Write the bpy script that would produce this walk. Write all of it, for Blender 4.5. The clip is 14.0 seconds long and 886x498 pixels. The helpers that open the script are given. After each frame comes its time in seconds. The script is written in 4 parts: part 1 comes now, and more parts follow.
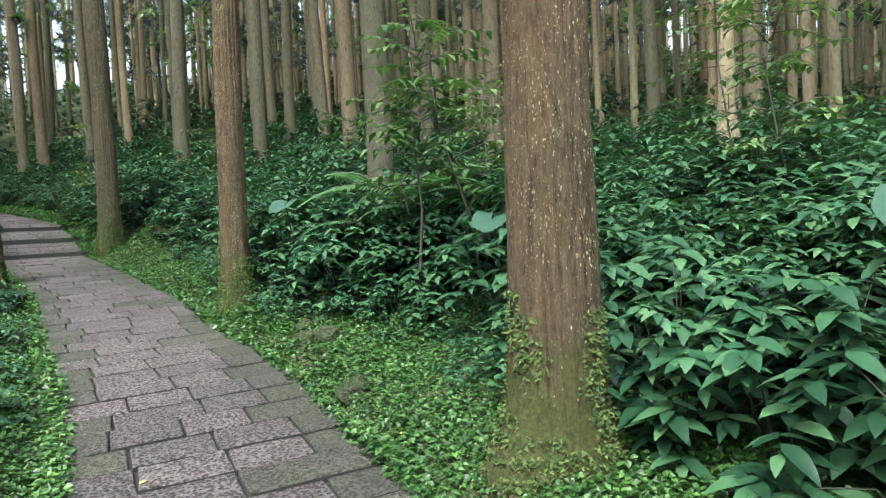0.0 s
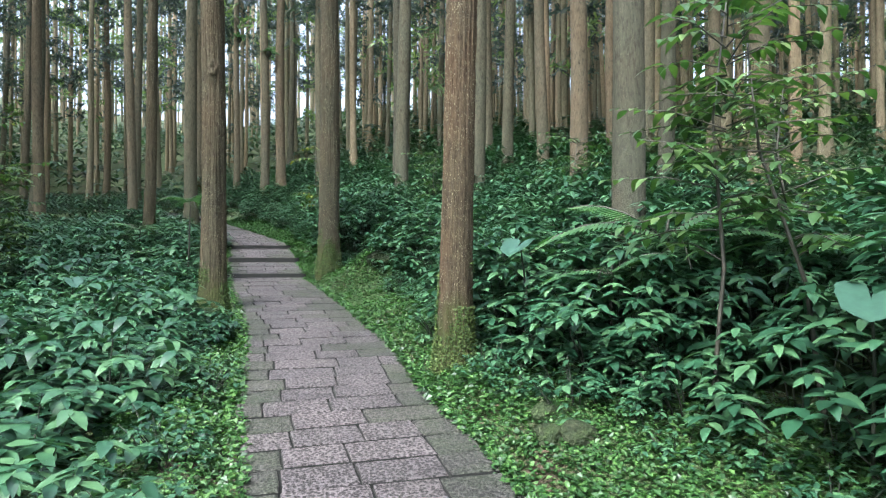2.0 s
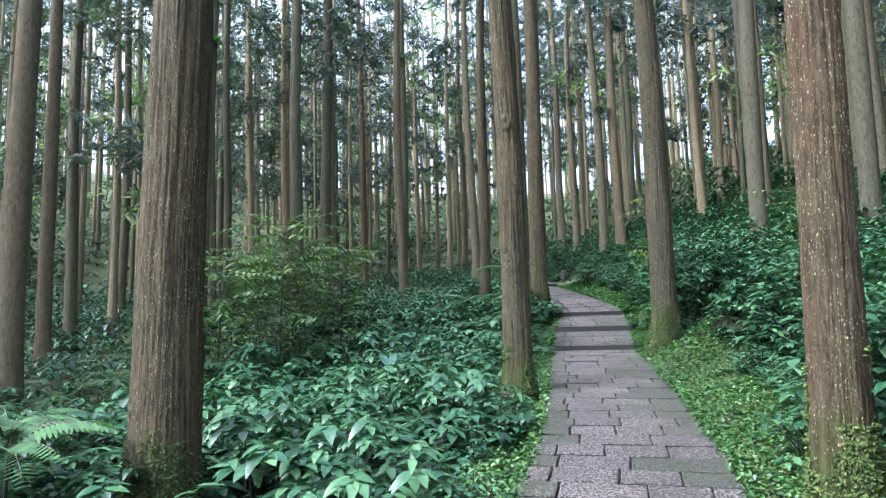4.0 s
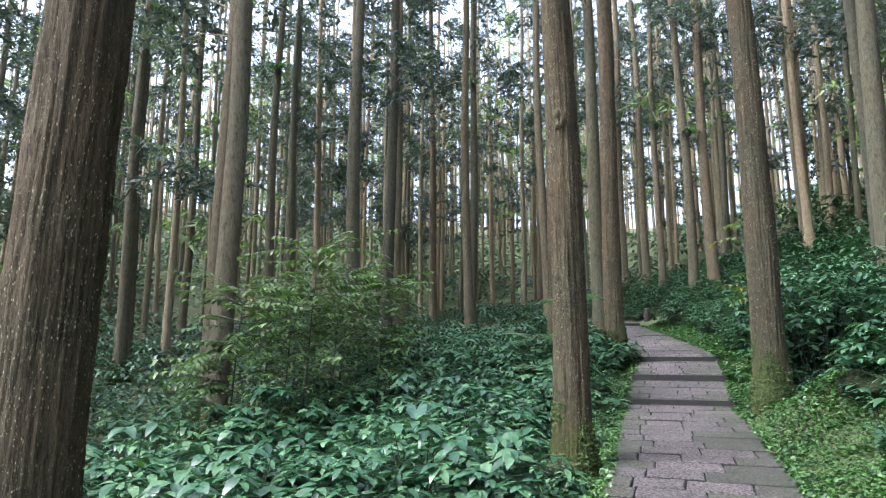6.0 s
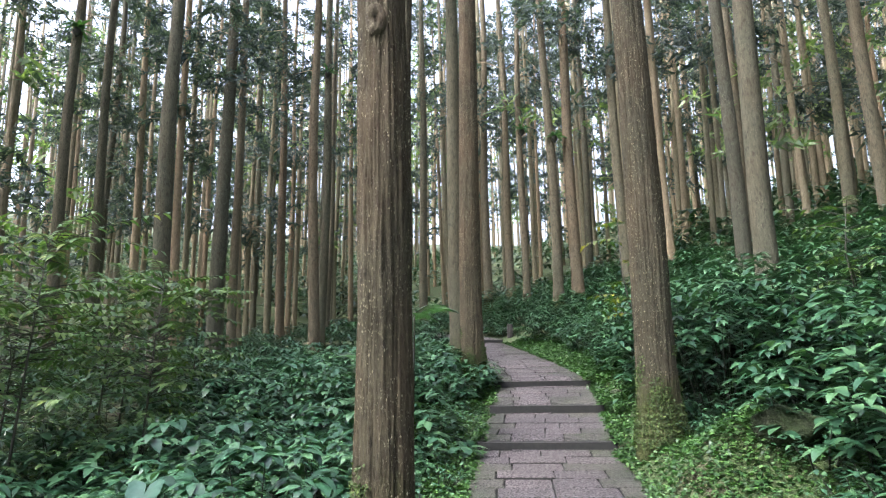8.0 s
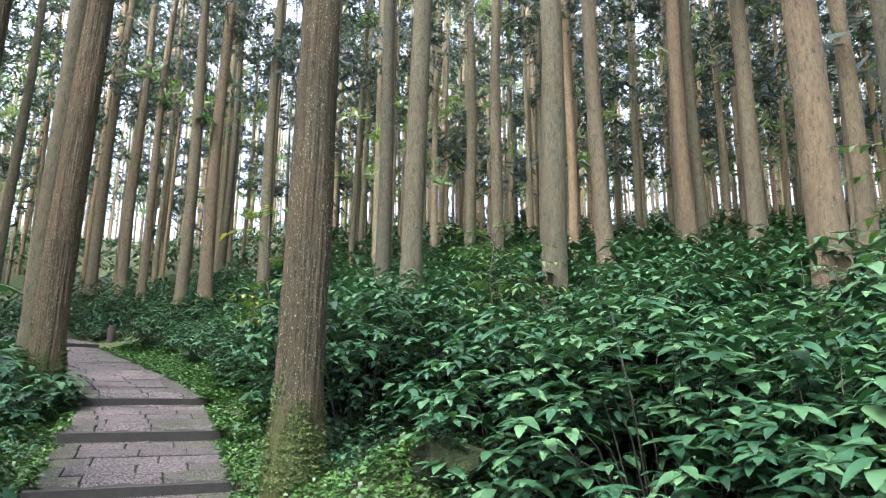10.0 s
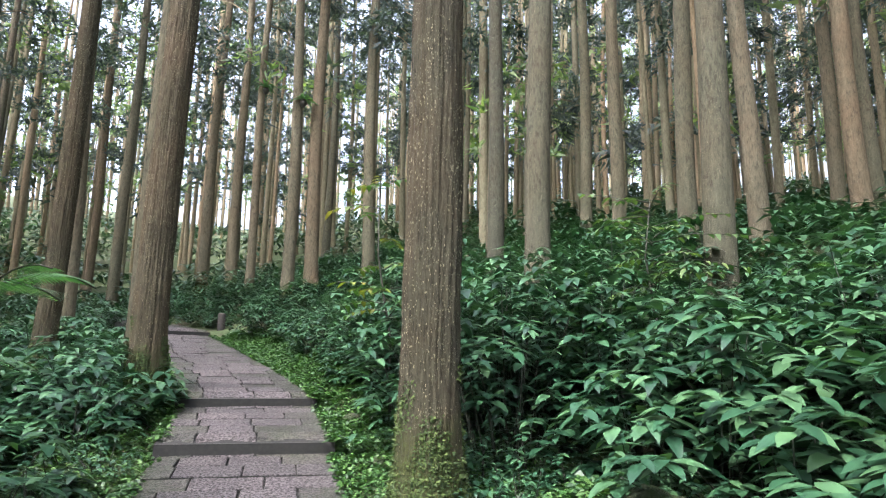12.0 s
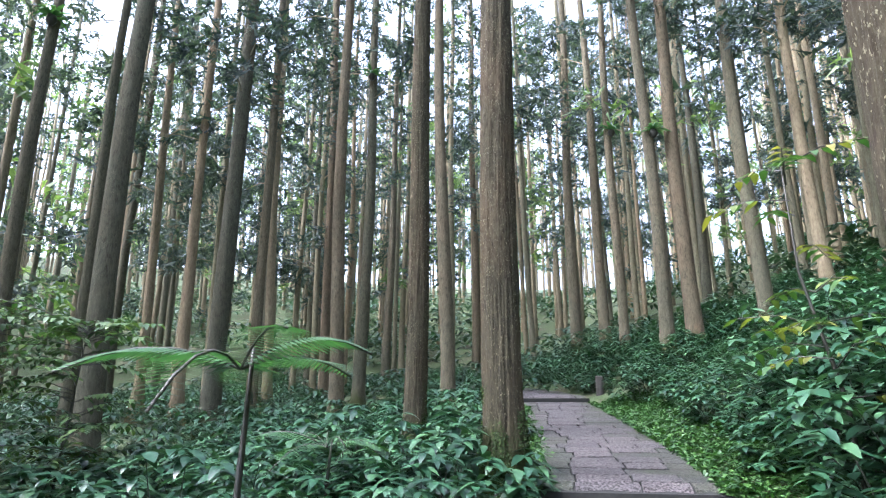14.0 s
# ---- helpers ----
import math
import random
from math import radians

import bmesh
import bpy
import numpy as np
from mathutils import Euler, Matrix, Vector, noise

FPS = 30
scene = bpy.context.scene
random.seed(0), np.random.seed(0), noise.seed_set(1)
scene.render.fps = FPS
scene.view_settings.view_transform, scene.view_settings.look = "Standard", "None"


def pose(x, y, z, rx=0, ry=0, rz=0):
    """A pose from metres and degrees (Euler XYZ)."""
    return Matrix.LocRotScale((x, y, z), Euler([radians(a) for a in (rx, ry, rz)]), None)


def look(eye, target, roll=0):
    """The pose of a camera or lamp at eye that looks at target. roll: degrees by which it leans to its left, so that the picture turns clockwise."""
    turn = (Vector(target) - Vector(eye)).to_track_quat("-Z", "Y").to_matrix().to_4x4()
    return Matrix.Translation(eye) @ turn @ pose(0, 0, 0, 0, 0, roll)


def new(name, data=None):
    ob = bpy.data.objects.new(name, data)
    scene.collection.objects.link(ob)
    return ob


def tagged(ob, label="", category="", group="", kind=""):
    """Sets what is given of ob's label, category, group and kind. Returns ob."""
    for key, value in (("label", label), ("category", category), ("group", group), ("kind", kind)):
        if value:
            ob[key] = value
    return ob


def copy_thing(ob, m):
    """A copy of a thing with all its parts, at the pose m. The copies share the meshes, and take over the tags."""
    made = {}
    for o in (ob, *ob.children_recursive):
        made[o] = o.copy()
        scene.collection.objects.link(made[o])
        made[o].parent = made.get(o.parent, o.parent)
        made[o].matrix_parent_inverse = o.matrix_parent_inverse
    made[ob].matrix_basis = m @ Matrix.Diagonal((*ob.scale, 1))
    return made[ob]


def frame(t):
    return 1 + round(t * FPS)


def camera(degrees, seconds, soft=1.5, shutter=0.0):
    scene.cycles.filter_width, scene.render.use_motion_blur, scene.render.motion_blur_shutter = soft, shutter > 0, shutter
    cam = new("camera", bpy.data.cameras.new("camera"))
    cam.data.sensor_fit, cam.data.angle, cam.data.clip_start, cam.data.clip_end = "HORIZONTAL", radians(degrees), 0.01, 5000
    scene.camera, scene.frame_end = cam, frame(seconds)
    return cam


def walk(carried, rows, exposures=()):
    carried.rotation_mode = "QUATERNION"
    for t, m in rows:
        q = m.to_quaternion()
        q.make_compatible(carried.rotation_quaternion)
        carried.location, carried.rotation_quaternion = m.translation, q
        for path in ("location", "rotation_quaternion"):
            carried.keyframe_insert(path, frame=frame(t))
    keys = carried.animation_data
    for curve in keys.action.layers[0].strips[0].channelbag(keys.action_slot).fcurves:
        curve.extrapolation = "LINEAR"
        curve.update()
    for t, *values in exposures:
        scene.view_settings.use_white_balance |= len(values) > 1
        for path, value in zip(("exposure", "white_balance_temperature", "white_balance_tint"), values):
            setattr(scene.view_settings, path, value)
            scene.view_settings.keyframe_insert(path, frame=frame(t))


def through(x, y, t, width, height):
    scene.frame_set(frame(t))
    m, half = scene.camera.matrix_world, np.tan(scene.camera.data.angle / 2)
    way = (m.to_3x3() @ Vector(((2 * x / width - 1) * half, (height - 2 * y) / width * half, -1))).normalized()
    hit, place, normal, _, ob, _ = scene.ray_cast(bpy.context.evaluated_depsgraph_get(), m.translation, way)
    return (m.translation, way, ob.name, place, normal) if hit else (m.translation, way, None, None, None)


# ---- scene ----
LENS = 70.0
cam = camera(LENS, 14.0, soft=1.2)
# seconds, eye x y z, yaw to the left, pitch up, roll
ROWS = [
    (0, 0.224, -0.175, 0.923, -30.36, -2.02, -3.04),
    (0.5, 0.381, 0.221, 0.992, -28.99, -1.77, -2.61),
    (1, 0.396, 0.717, 1.047, -23.86, -0.91, -1.06),
    (1.5, 0.399, 1.175, 1.105, -18.10, -0.15, -0.45),
    (2, 0.441, 1.606, 1.187, -12.46, 0.62, 0.04),
    (2.5, 0.507, 2.092, 1.264, -5.38, 1.04, -0.37),
    (3, 0.666, 2.548, 1.318, 2.25, 2.29, -0.42),
    (3.5, 0.804, 3.011, 1.338, 8.26, 4.06, -0.89),
    (4, 0.987, 3.392, 1.349, 19.01, 6.45, -1.57),
    (6.5, 0.852, 5.832, 1.466, 26.55, 10.11, 0.18),
    (7, 0.732, 6.581, 1.516, 24.14, 10.50, 0.18),
    (7.5, 0.629, 7.275, 1.577, 20.18, 10.72, 0.12),
    (8, 0.527, 7.940, 1.631, 14.72, 11.12, -1.09),
    (8.5, 0.436, 8.542, 1.627, 5.81, 11.56, -0.28),
    (9, 0.369, 9.064, 1.597, -6.31, 12.42, 0.08),
    (11.5, 0.330, 10.470, 1.830, -21.78, 11.68, 0.97),
    (12, 0.290, 11.100, 1.885, -9.46, 10.55, 0.98),
    (12.5, 0.278, 11.795, 1.946, 0.47, 9.68, 0.38),
    (13, 0.286, 12.345, 1.999, 9.28, 10.10, 0.46),
    (13.5, 0.242, 12.767, 2.044, 17.28, 12.38, -0.26),
    (14, 0.191, 13.120, 2.046, 24.10, 15.62, -0.13),
]


def aim(x, y, z, yaw, pitch, roll):
    a, b = radians(yaw), radians(pitch)
    way = Vector((-math.sin(a) * math.cos(b), math.cos(a) * math.cos(b), math.sin(b)))
    return look((x, y, z), Vector((x, y, z)) + 2 * way, roll)


EXPOSURES = [(0.0, 2.3, 6100, 5), (2.0, 2.5, 5750, 8), (4.0, 2.75, 5450, 11), (6.5, 2.62, 5850, 16), (9.0, 2.85, 6000, 17), (12.5, 2.9, 6050, 17), (14.0, 3.12, 5500, 17)]
walk(cam, [(t, aim(*r)) for t, *r in ROWS], EXPOSURES)

# ---- world and light: an overcast sky over the forest ----
world = bpy.data.worlds.new("overcast_sky")
scene.world = world
world.use_nodes = True
wn, wl = world.node_tree.nodes, world.node_tree.links
wn.clear()
sky = wn.new("ShaderNodeTexSky")
sky.sky_type, sky.sun_disc = "NISHITA", False
sky.sun_elevation, sky.sun_rotation = radians(56), radians(231)
sky.air_density, sky.dust_density, sky.ozone_density = 1.0, 6.0, 1.0
grey = wn.new("ShaderNodeHueSaturation")
grey.inputs["Saturation"].default_value = 0.6
back = wn.new("ShaderNodeBackground")
back.inputs["Strength"].default_value = 0.15
wout = wn.new("ShaderNodeOutputWorld")
wl.new(sky.outputs[0], grey.inputs["Color"])
wl.new(grey.outputs[0], back.inputs["Color"])
wl.new(back.outputs[0], wout.inputs["Surface"])
sun_data = bpy.data.lights.new("sun", "SUN")
sun_data.energy, sun_data.angle, sun_data.color = 1.4, radians(30), (1.0, 0.97, 0.93)
sun = new("sun", sun_data)
sun.matrix_world = look((-11, -9, 21), (0, 0, 0))


# ---- materials ----
def material(name):
    m = bpy.data.materials.new(name)
    m.use_nodes = True
    nt = m.node_tree
    return m, nt, nt.nodes["Principled BSDF"], nt.nodes["Material Output"]


def node(nt, kind, **inputs):
    n = nt.nodes.new(kind)
    for key, value in inputs.items():
        n.inputs[key.replace("_", " ")].default_value = value
    return n


def ramp(nt, source, stops):
    r = nt.nodes.new("ShaderNodeValToRGB")
    while len(r.color_ramp.elements) < len(stops):
        r.color_ramp.elements.new(0.5)
    for e, (pos, col) in zip(r.color_ramp.elements, stops):
        e.position, e.color = pos, (*col, 1)
    nt.links.new(source, r.inputs["Fac"])
    return r.outputs["Color"]


def mix(nt, fac, a, b, mode="MIX"):
    n = nt.nodes.new("ShaderNodeMix")
    n.data_type, n.blend_type = "RGBA", mode
    for sock, v in ((n.inputs["Factor"], fac), (n.inputs[6], a), (n.inputs[7], b)):
        if isinstance(v, (int, float)):
            sock.default_value = v
        elif isinstance(v, tuple):
            sock.default_value = (*v, 1)
        else:
            nt.links.new(v, sock)
    return n.outputs[2]


def math_node(nt, op, a, b=None, clamp=False):
    n = nt.nodes.new("ShaderNodeMath")
    n.operation, n.use_clamp = op, clamp
    for sock, v in zip(n.inputs, (a, b)):
        if v is None:
            continue
        if isinstance(v, (int, float)):
            sock.default_value = v
        else:
            nt.links.new(v, sock)
    return n.outputs[0]


def coords(nt, scale=(1, 1, 1), world_space=False):
    mp = nt.nodes.new("ShaderNodeMapping")
    mp.inputs["Scale"].default_value = scale
    if world_space:
        nt.links.new(nt.nodes.new("ShaderNodeNewGeometry").outputs["Position"], mp.inputs["Vector"])
    else:
        nt.links.new(nt.nodes.new("ShaderNodeTexCoord").outputs["Object"], mp.inputs["Vector"])
    return mp.outputs[0]


def noise_tex(nt, vec, scale, detail=4.0, rough=0.6):
    n = node(nt, "ShaderNodeTexNoise", Scale=scale, Detail=detail, Roughness=rough)
    nt.links.new(vec, n.inputs["Vector"])
    return n.outputs["Fac"]


def bump(nt, bsdf, height, strength, distance):
    b = node(nt, "ShaderNodeBump", Strength=strength, Distance=distance)
    nt.links.new(height, b.inputs["Height"])
    nt.links.new(b.outputs[0], bsdf.inputs["Normal"])


def leaf_material(name, dark, mid, light, rough=0.38, through=0.25, yellow=0.0):
    m, nt, bsdf, out = material(name)
    geo = nt.nodes.new("ShaderNodeNewGeometry")
    info = nt.nodes.new("ShaderNodeObjectInfo")
    r = math_node(nt, "ADD", math_node(nt, "MULTIPLY", geo.outputs["Random Per Island"], 0.75),
                  math_node(nt, "MULTIPLY", info.outputs["Random"], 0.25))
    stops = [(0.0, dark), (0.5, mid), (0.93, light)]
    if yellow:
        stops.append((1.0, (light[0] * (1 + 3 * yellow), light[1] * 1.15, light[2] * 0.6)))
    col = ramp(nt, r, stops)
    vary = noise_tex(nt, coords(nt, world_space=True), 14.0, 3.0)
    col = mix(nt, 1.0, col, ramp(nt, vary, [(0.25, (0.72, 0.74, 0.72)), (0.75, (1.18, 1.15, 1.1))]), "MULTIPLY")
    nt.links.new(col, bsdf.inputs["Base Color"])
    bsdf.inputs["Roughness"].default_value = rough
    bsdf.inputs["Specular IOR Level"].default_value = 0.45
    tr = nt.nodes.new("ShaderNodeBsdfTranslucent")
    nt.links.new(mix(nt, 1.0, col, (1.1, 1.35, 0.5), "MULTIPLY"), tr.inputs["Color"])
    sh = node(nt, "ShaderNodeMixShader", Fac=through)
    nt.links.new(bsdf.outputs[0], sh.inputs[1])
    nt.links.new(tr.outputs[0], sh.inputs[2])
    nt.links.new(sh.outputs[0], out.inputs["Surface"])
    return m


def bark_material(name, dark, light, lichen, moss_top, red=0.3, fine=1.0):
    m, nt, bsdf, out = material(name)
    vec = coords(nt, (1, 1, 0.26))
    fibres = noise_tex(nt, vec, 44.0 * fine, 8.0, 0.72)
    plates = noise_tex(nt, coords(nt, (1, 1, 0.4)), 16.0 * fine, 6.0, 0.7)
    patches = noise_tex(nt, coords(nt, (1, 1, 0.35)), 2.2, 3.0)
    fibres = math_node(nt, "ADD", math_node(nt, "MULTIPLY", fibres, 0.65), math_node(nt, "MULTIPLY", plates, 0.35))
    col = ramp(nt, fibres, [(0.36, dark), (0.5, tuple(0.45 * a + 0.55 * b for a, b in zip(dark, light))), (0.68, light)])
    ruddy = mix(nt, ramp(nt, patches, [(0.42, (0, 0, 0)), (0.62, (red, red, red))]), col, (0.13, 0.07, 0.038))
    info = nt.nodes.new("ShaderNodeObjectInfo")
    isle = nt.nodes.new("ShaderNodeNewGeometry").outputs["Random Per Island"]
    pick = math_node(nt, "FRACT", math_node(nt, "ADD", info.outputs["Random"], isle))
    tone = ramp(nt, pick, [(0.0, (0.55, 0.62, 0.60)), (0.3, (0.85, 0.9, 0.8)), (0.6, (1.0, 0.98, 0.9)), (0.8, (1.12, 1.08, 0.97)), (1.0, (1.05, 0.92, 0.8))])
    col = mix(nt, 1.0, ruddy, tone, "MULTIPLY")
    if lichen:
        near = ramp(nt, noise_tex(nt, coords(nt, (1, 1, 0.5)), 95.0, 3.0, 0.5), [(0.6, (0, 0, 0)), (0.68, (1, 1, 1))])
        where = ramp(nt, noise_tex(nt, coords(nt, (1, 1, 0.6)), 5.0, 4.0), [(0.42, (0.1, 0.1, 0.1)), (0.6, (1, 1, 1))])
        col = mix(nt, math_node(nt, "MULTIPLY", mix(nt, 1.0, near, where, "MULTIPLY"), lichen), col, (0.30, 0.285, 0.19))
    if moss_top:
        sep = nt.nodes.new("ShaderNodeSeparateXYZ")
        nt.links.new(nt.nodes.new("ShaderNodeTexCoord").outputs["Object"], sep.inputs[0])
        low = math_node(nt, "SUBTRACT", 1.0, math_node(nt, "DIVIDE", sep.outputs["Z"], moss_top), True)
        spots = noise_tex(nt, coords(nt, (1, 1, 0.6)), 5.5, 6.0, 0.7)
        amount = ramp(nt, math_node(nt, "ADD", math_node(nt, "MULTIPLY", low, 0.55), math_node(nt, "MULTIPLY", spots, 0.7)),
                      [(0.5, (0, 0, 0)), (0.72, (0.85, 0.85, 0.85))])
        green = ramp(nt, noise_tex(nt, coords(nt), 40.0, 4.0), [(0.3, (0.016, 0.022, 0.006)), (0.7, (0.06, 0.075, 0.018))])
        col = mix(nt, amount, col, green)
    nt.links.new(col, bsdf.inputs["Base Color"])
    bsdf.inputs["Roughness"].default_value = 0.9
    bsdf.inputs["Specular IOR Level"].default_value = 0.2
    bump(nt, bsdf, fibres, 1.0, 0.06)
    return m


def stone_material(name, a, b, moss, scale=1.0):
    m, nt, bsdf, out = material(name)
    vec = coords(nt, world_space=True)
    pits = node(nt, "ShaderNodeTexVoronoi", Scale=44.0 * scale)
    nt.links.new(vec, pits.inputs["Vector"])
    grain = noise_tex(nt, vec, 44.0 * scale, 6.0, 0.75)
    stains = noise_tex(nt, vec, 1.7, 4.0, 0.6)
    chips = math_node(nt, "ADD", math_node(nt, "MULTIPLY", grain, 0.75), math_node(nt, "MULTIPLY", pits.outputs["Distance"], 0.45))
    col = ramp(nt, chips, [(0.40, tuple(v * 0.4 for v in a)), (0.54, a), (0.70, tuple(v * 1.15 for v in b))])
    info = nt.nodes.new("ShaderNodeObjectInfo")
    col = mix(nt, 1.0, col, ramp(nt, info.outputs["Random"], [(0, (0.8, 0.8, 0.82)), (1, (1.15, 1.1, 1.1))]), "MULTIPLY")
    col = mix(nt, 1.0, col, ramp(nt, stains, [(0.3, (0.72, 0.72, 0.70)), (0.65, (1.08, 1.06, 1.06))]), "MULTIPLY")
    amount = ramp(nt, noise_tex(nt, vec, 3.4, 6.0, 0.65), [(0.5 - moss * 0.25, (0, 0, 0)), (0.82 - moss * 0.3, (min(0.95, moss),) * 3)])
    col = mix(nt, amount, col, ramp(nt, grain, [(0.3, (0.008, 0.02, 0.004)), (0.7, (0.034, 0.058, 0.011))]))
    nt.links.new(col, bsdf.inputs["Base Color"])
    bsdf.inputs["Specular IOR Level"].default_value = 0.3
    nt.links.new(math_node(nt, "ADD", math_node(nt, "MULTIPLY", stains, 0.3), 0.5), bsdf.inputs["Roughness"])
    bump(nt, bsdf, chips, 1.0, 0.035)
    return m


def soil_material():
    m, nt, bsdf, out = material("forest_soil")
    vec = coords(nt, world_space=True)
    n1, n2, n3 = noise_tex(nt, vec, 0.9, 4.0), noise_tex(nt, vec, 9.0, 6.0, 0.7), noise_tex(nt, vec, 60.0, 4.0)
    col = ramp(nt, n2, [(0.3, (0.022, 0.015, 0.009)), (0.7, (0.085, 0.055, 0.032))])
    mossy = ramp(nt, n3, [(0.3, (0.014, 0.03, 0.006)), (0.7, (0.05, 0.085, 0.018))])
    amount = ramp(nt, math_node(nt, "ADD", math_node(nt, "MULTIPLY", n1, 0.6), math_node(nt, "MULTIPLY", n2, 0.4)), [(0.38, (0, 0, 0)), (0.5, (0.9, 0.9, 0.9))])
    nt.links.new(mix(nt, amount, col, mossy), bsdf.inputs["Base Color"])
    bsdf.inputs["Roughness"].default_value = 0.95
    bump(nt, bsdf, n3, 0.8, 0.03)
    return m


def plain_material(name, a, b, rough=0.8, scale=12.0):
    m, nt, bsdf, out = material(name)
    n = noise_tex(nt, coords(nt), scale, 5.0)
    nt.links.new(ramp(nt, n, [(0.3, a), (0.7, b)]), bsdf.inputs["Base Color"])
    bsdf.inputs["Roughness"].default_value = rough
    bump(nt, bsdf, n, 0.5, 0.01)
    return m


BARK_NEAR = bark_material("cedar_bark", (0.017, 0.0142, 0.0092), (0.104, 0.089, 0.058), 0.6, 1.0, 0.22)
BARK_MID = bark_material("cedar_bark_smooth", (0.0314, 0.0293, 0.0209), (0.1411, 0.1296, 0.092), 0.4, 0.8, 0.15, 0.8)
# far bark: the brighter, hazier light of the distance is put into its colour
BARK_FAR = bark_material("cedar_bark_brightened", (0.09, 0.078, 0.055), (0.26, 0.228, 0.158), 0.0, 0.0, 0.15, 0.7)
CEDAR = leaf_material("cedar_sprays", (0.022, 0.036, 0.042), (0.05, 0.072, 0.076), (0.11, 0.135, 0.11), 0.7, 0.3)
# sunlit copy of the sprays: the sunlight is in the paler colour
CEDAR_LIT = leaf_material("lit_cedar_sprays", (0.0625, 0.1063, 0.0562), (0.1375, 0.2, 0.0875), (0.25, 0.3125, 0.1375), 0.6, 0.4)
SHRUB = leaf_material("shrub_leaves", (0.008, 0.028, 0.0145), (0.024, 0.072, 0.037), (0.068, 0.142, 0.064), 0.32, 0.14)
SHRUB_PALE = leaf_material("pale_shrub_leaves", (0.022, 0.055, 0.018), (0.048, 0.1, 0.032), (0.12, 0.18, 0.06), 0.4, 0.28, 0.3)
FERN = leaf_material("fern_fronds", (0.0213, 0.0595, 0.0255), (0.0382, 0.0978, 0.0408), (0.0765, 0.153, 0.0553), 0.45, 0.3)
COVER = leaf_material("ground_cover_leaves", (0.007, 0.026, 0.006), (0.03, 0.084, 0.02), (0.085, 0.17, 0.042), 0.42, 0.22, 0.12)
YELLOWING = leaf_material("yellowing_leaves", (0.02, 0.06, 0.014), (0.045, 0.095, 0.022), (0.2, 0.18, 0.03), 0.45, 0.3)
TARO = leaf_material("taro_leaf", (0.028, 0.072, 0.052), (0.036, 0.084, 0.06), (0.048, 0.096, 0.068), 0.28, 0.2)
STEM = plain_material("shrub_stems", (0.0072, 0.0108, 0.0048), (0.021, 0.024, 0.012))
FERN_STEM = plain_material("dark_fern_stem", (0.012, 0.012, 0.008), (0.035, 0.03, 0.018), 0.6)
SLAB = stone_material("path_stone", (0.031, 0.027, 0.026), (0.118, 0.107, 0.106), 0.12)
EDGE = stone_material("mossy_path_edge", (0.03, 0.029, 0.025), (0.078, 0.076, 0.066), 0.45)
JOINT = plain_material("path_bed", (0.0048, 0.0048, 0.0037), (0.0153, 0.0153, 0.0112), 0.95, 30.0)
ROCK = stone_material("mossy_rock", (0.009, 0.008, 0.005), (0.028, 0.025, 0.017), 0.8, 0.7)
MOSS = leaf_material("moss_tufts", (0.014, 0.028, 0.005), (0.036, 0.064, 0.012), (0.085, 0.12, 0.026), 0.85, 0.15)
LICHEN = plain_material("lichen_flecks", (0.14, 0.125, 0.07), (0.27, 0.245, 0.15), 0.9, 40.0)
SOIL = soil_material()
WOOD = plain_material("weathered_post", (0.012, 0.011, 0.009), (0.035, 0.03, 0.024), 0.9)
# near black: damp stone plus the nosing's shadow, both in the colour
RISER = plain_material("damp_shaded_riser", (0.0035, 0.0035, 0.0028), (0.0126, 0.0126, 0.0091), 0.85, 20.0)
YELLOW = plain_material("fallen_leaf_yellow", (0.45, 0.36, 0.06), (0.6, 0.52, 0.14), 0.6)
BROWN = plain_material("fallen_leaf_brown", (0.045, 0.026, 0.015), (0.10, 0.058, 0.034), 0.7)


# ---- mesh helpers ----
class Geo:
    """Collects vertices and faces of one mesh."""

    def __init__(self):
        self.v, self.f = [], []

    def add(self, verts, faces):
        n = len(self.v)
        self.v.extend(verts)
        self.f.extend([tuple(i + n for i in face) for face in faces])

    def mesh(self, name, mat, smooth=True):
        me = bpy.data.meshes.new(name)
        me.from_pydata([tuple(p) for p in self.v], [], self.f)
        me.materials.append(mat)
        me.polygons.foreach_set("use_smooth", [smooth] * len(me.polygons))
        me.update()
        return me


def part(name, geo, mat, parent, label="", smooth=True, kind=""):
    me = geo if isinstance(geo, bpy.types.Mesh) else geo.mesh(name, mat, smooth)
    ob = new(name, me)
    ob.parent = parent
    return tagged(ob, label, kind=kind)


def tube(geo, pts, radii, sides=6):
    pts = [Vector(p) for p in pts]
    rings = []
    for i, p in enumerate(pts):
        d = (pts[min(i + 1, len(pts) - 1)] - pts[max(i - 1, 0)]).normalized()
        a = d.orthogonal().normalized()
        b = d.cross(a)
        rings += [p + radii[i] * (math.cos(k * math.tau / sides) * a + math.sin(k * math.tau / sides) * b) for k in range(sides)]
    faces = []
    for i in range(len(pts) - 1):
        for k in range(sides):
            j = (k + 1) % sides
            faces.append((i * sides + k, i * sides + j, (i + 1) * sides + j, (i + 1) * sides + k))
    faces.append(tuple(range((len(pts) - 1) * sides, len(pts) * sides)))
    geo.add(rings, faces)


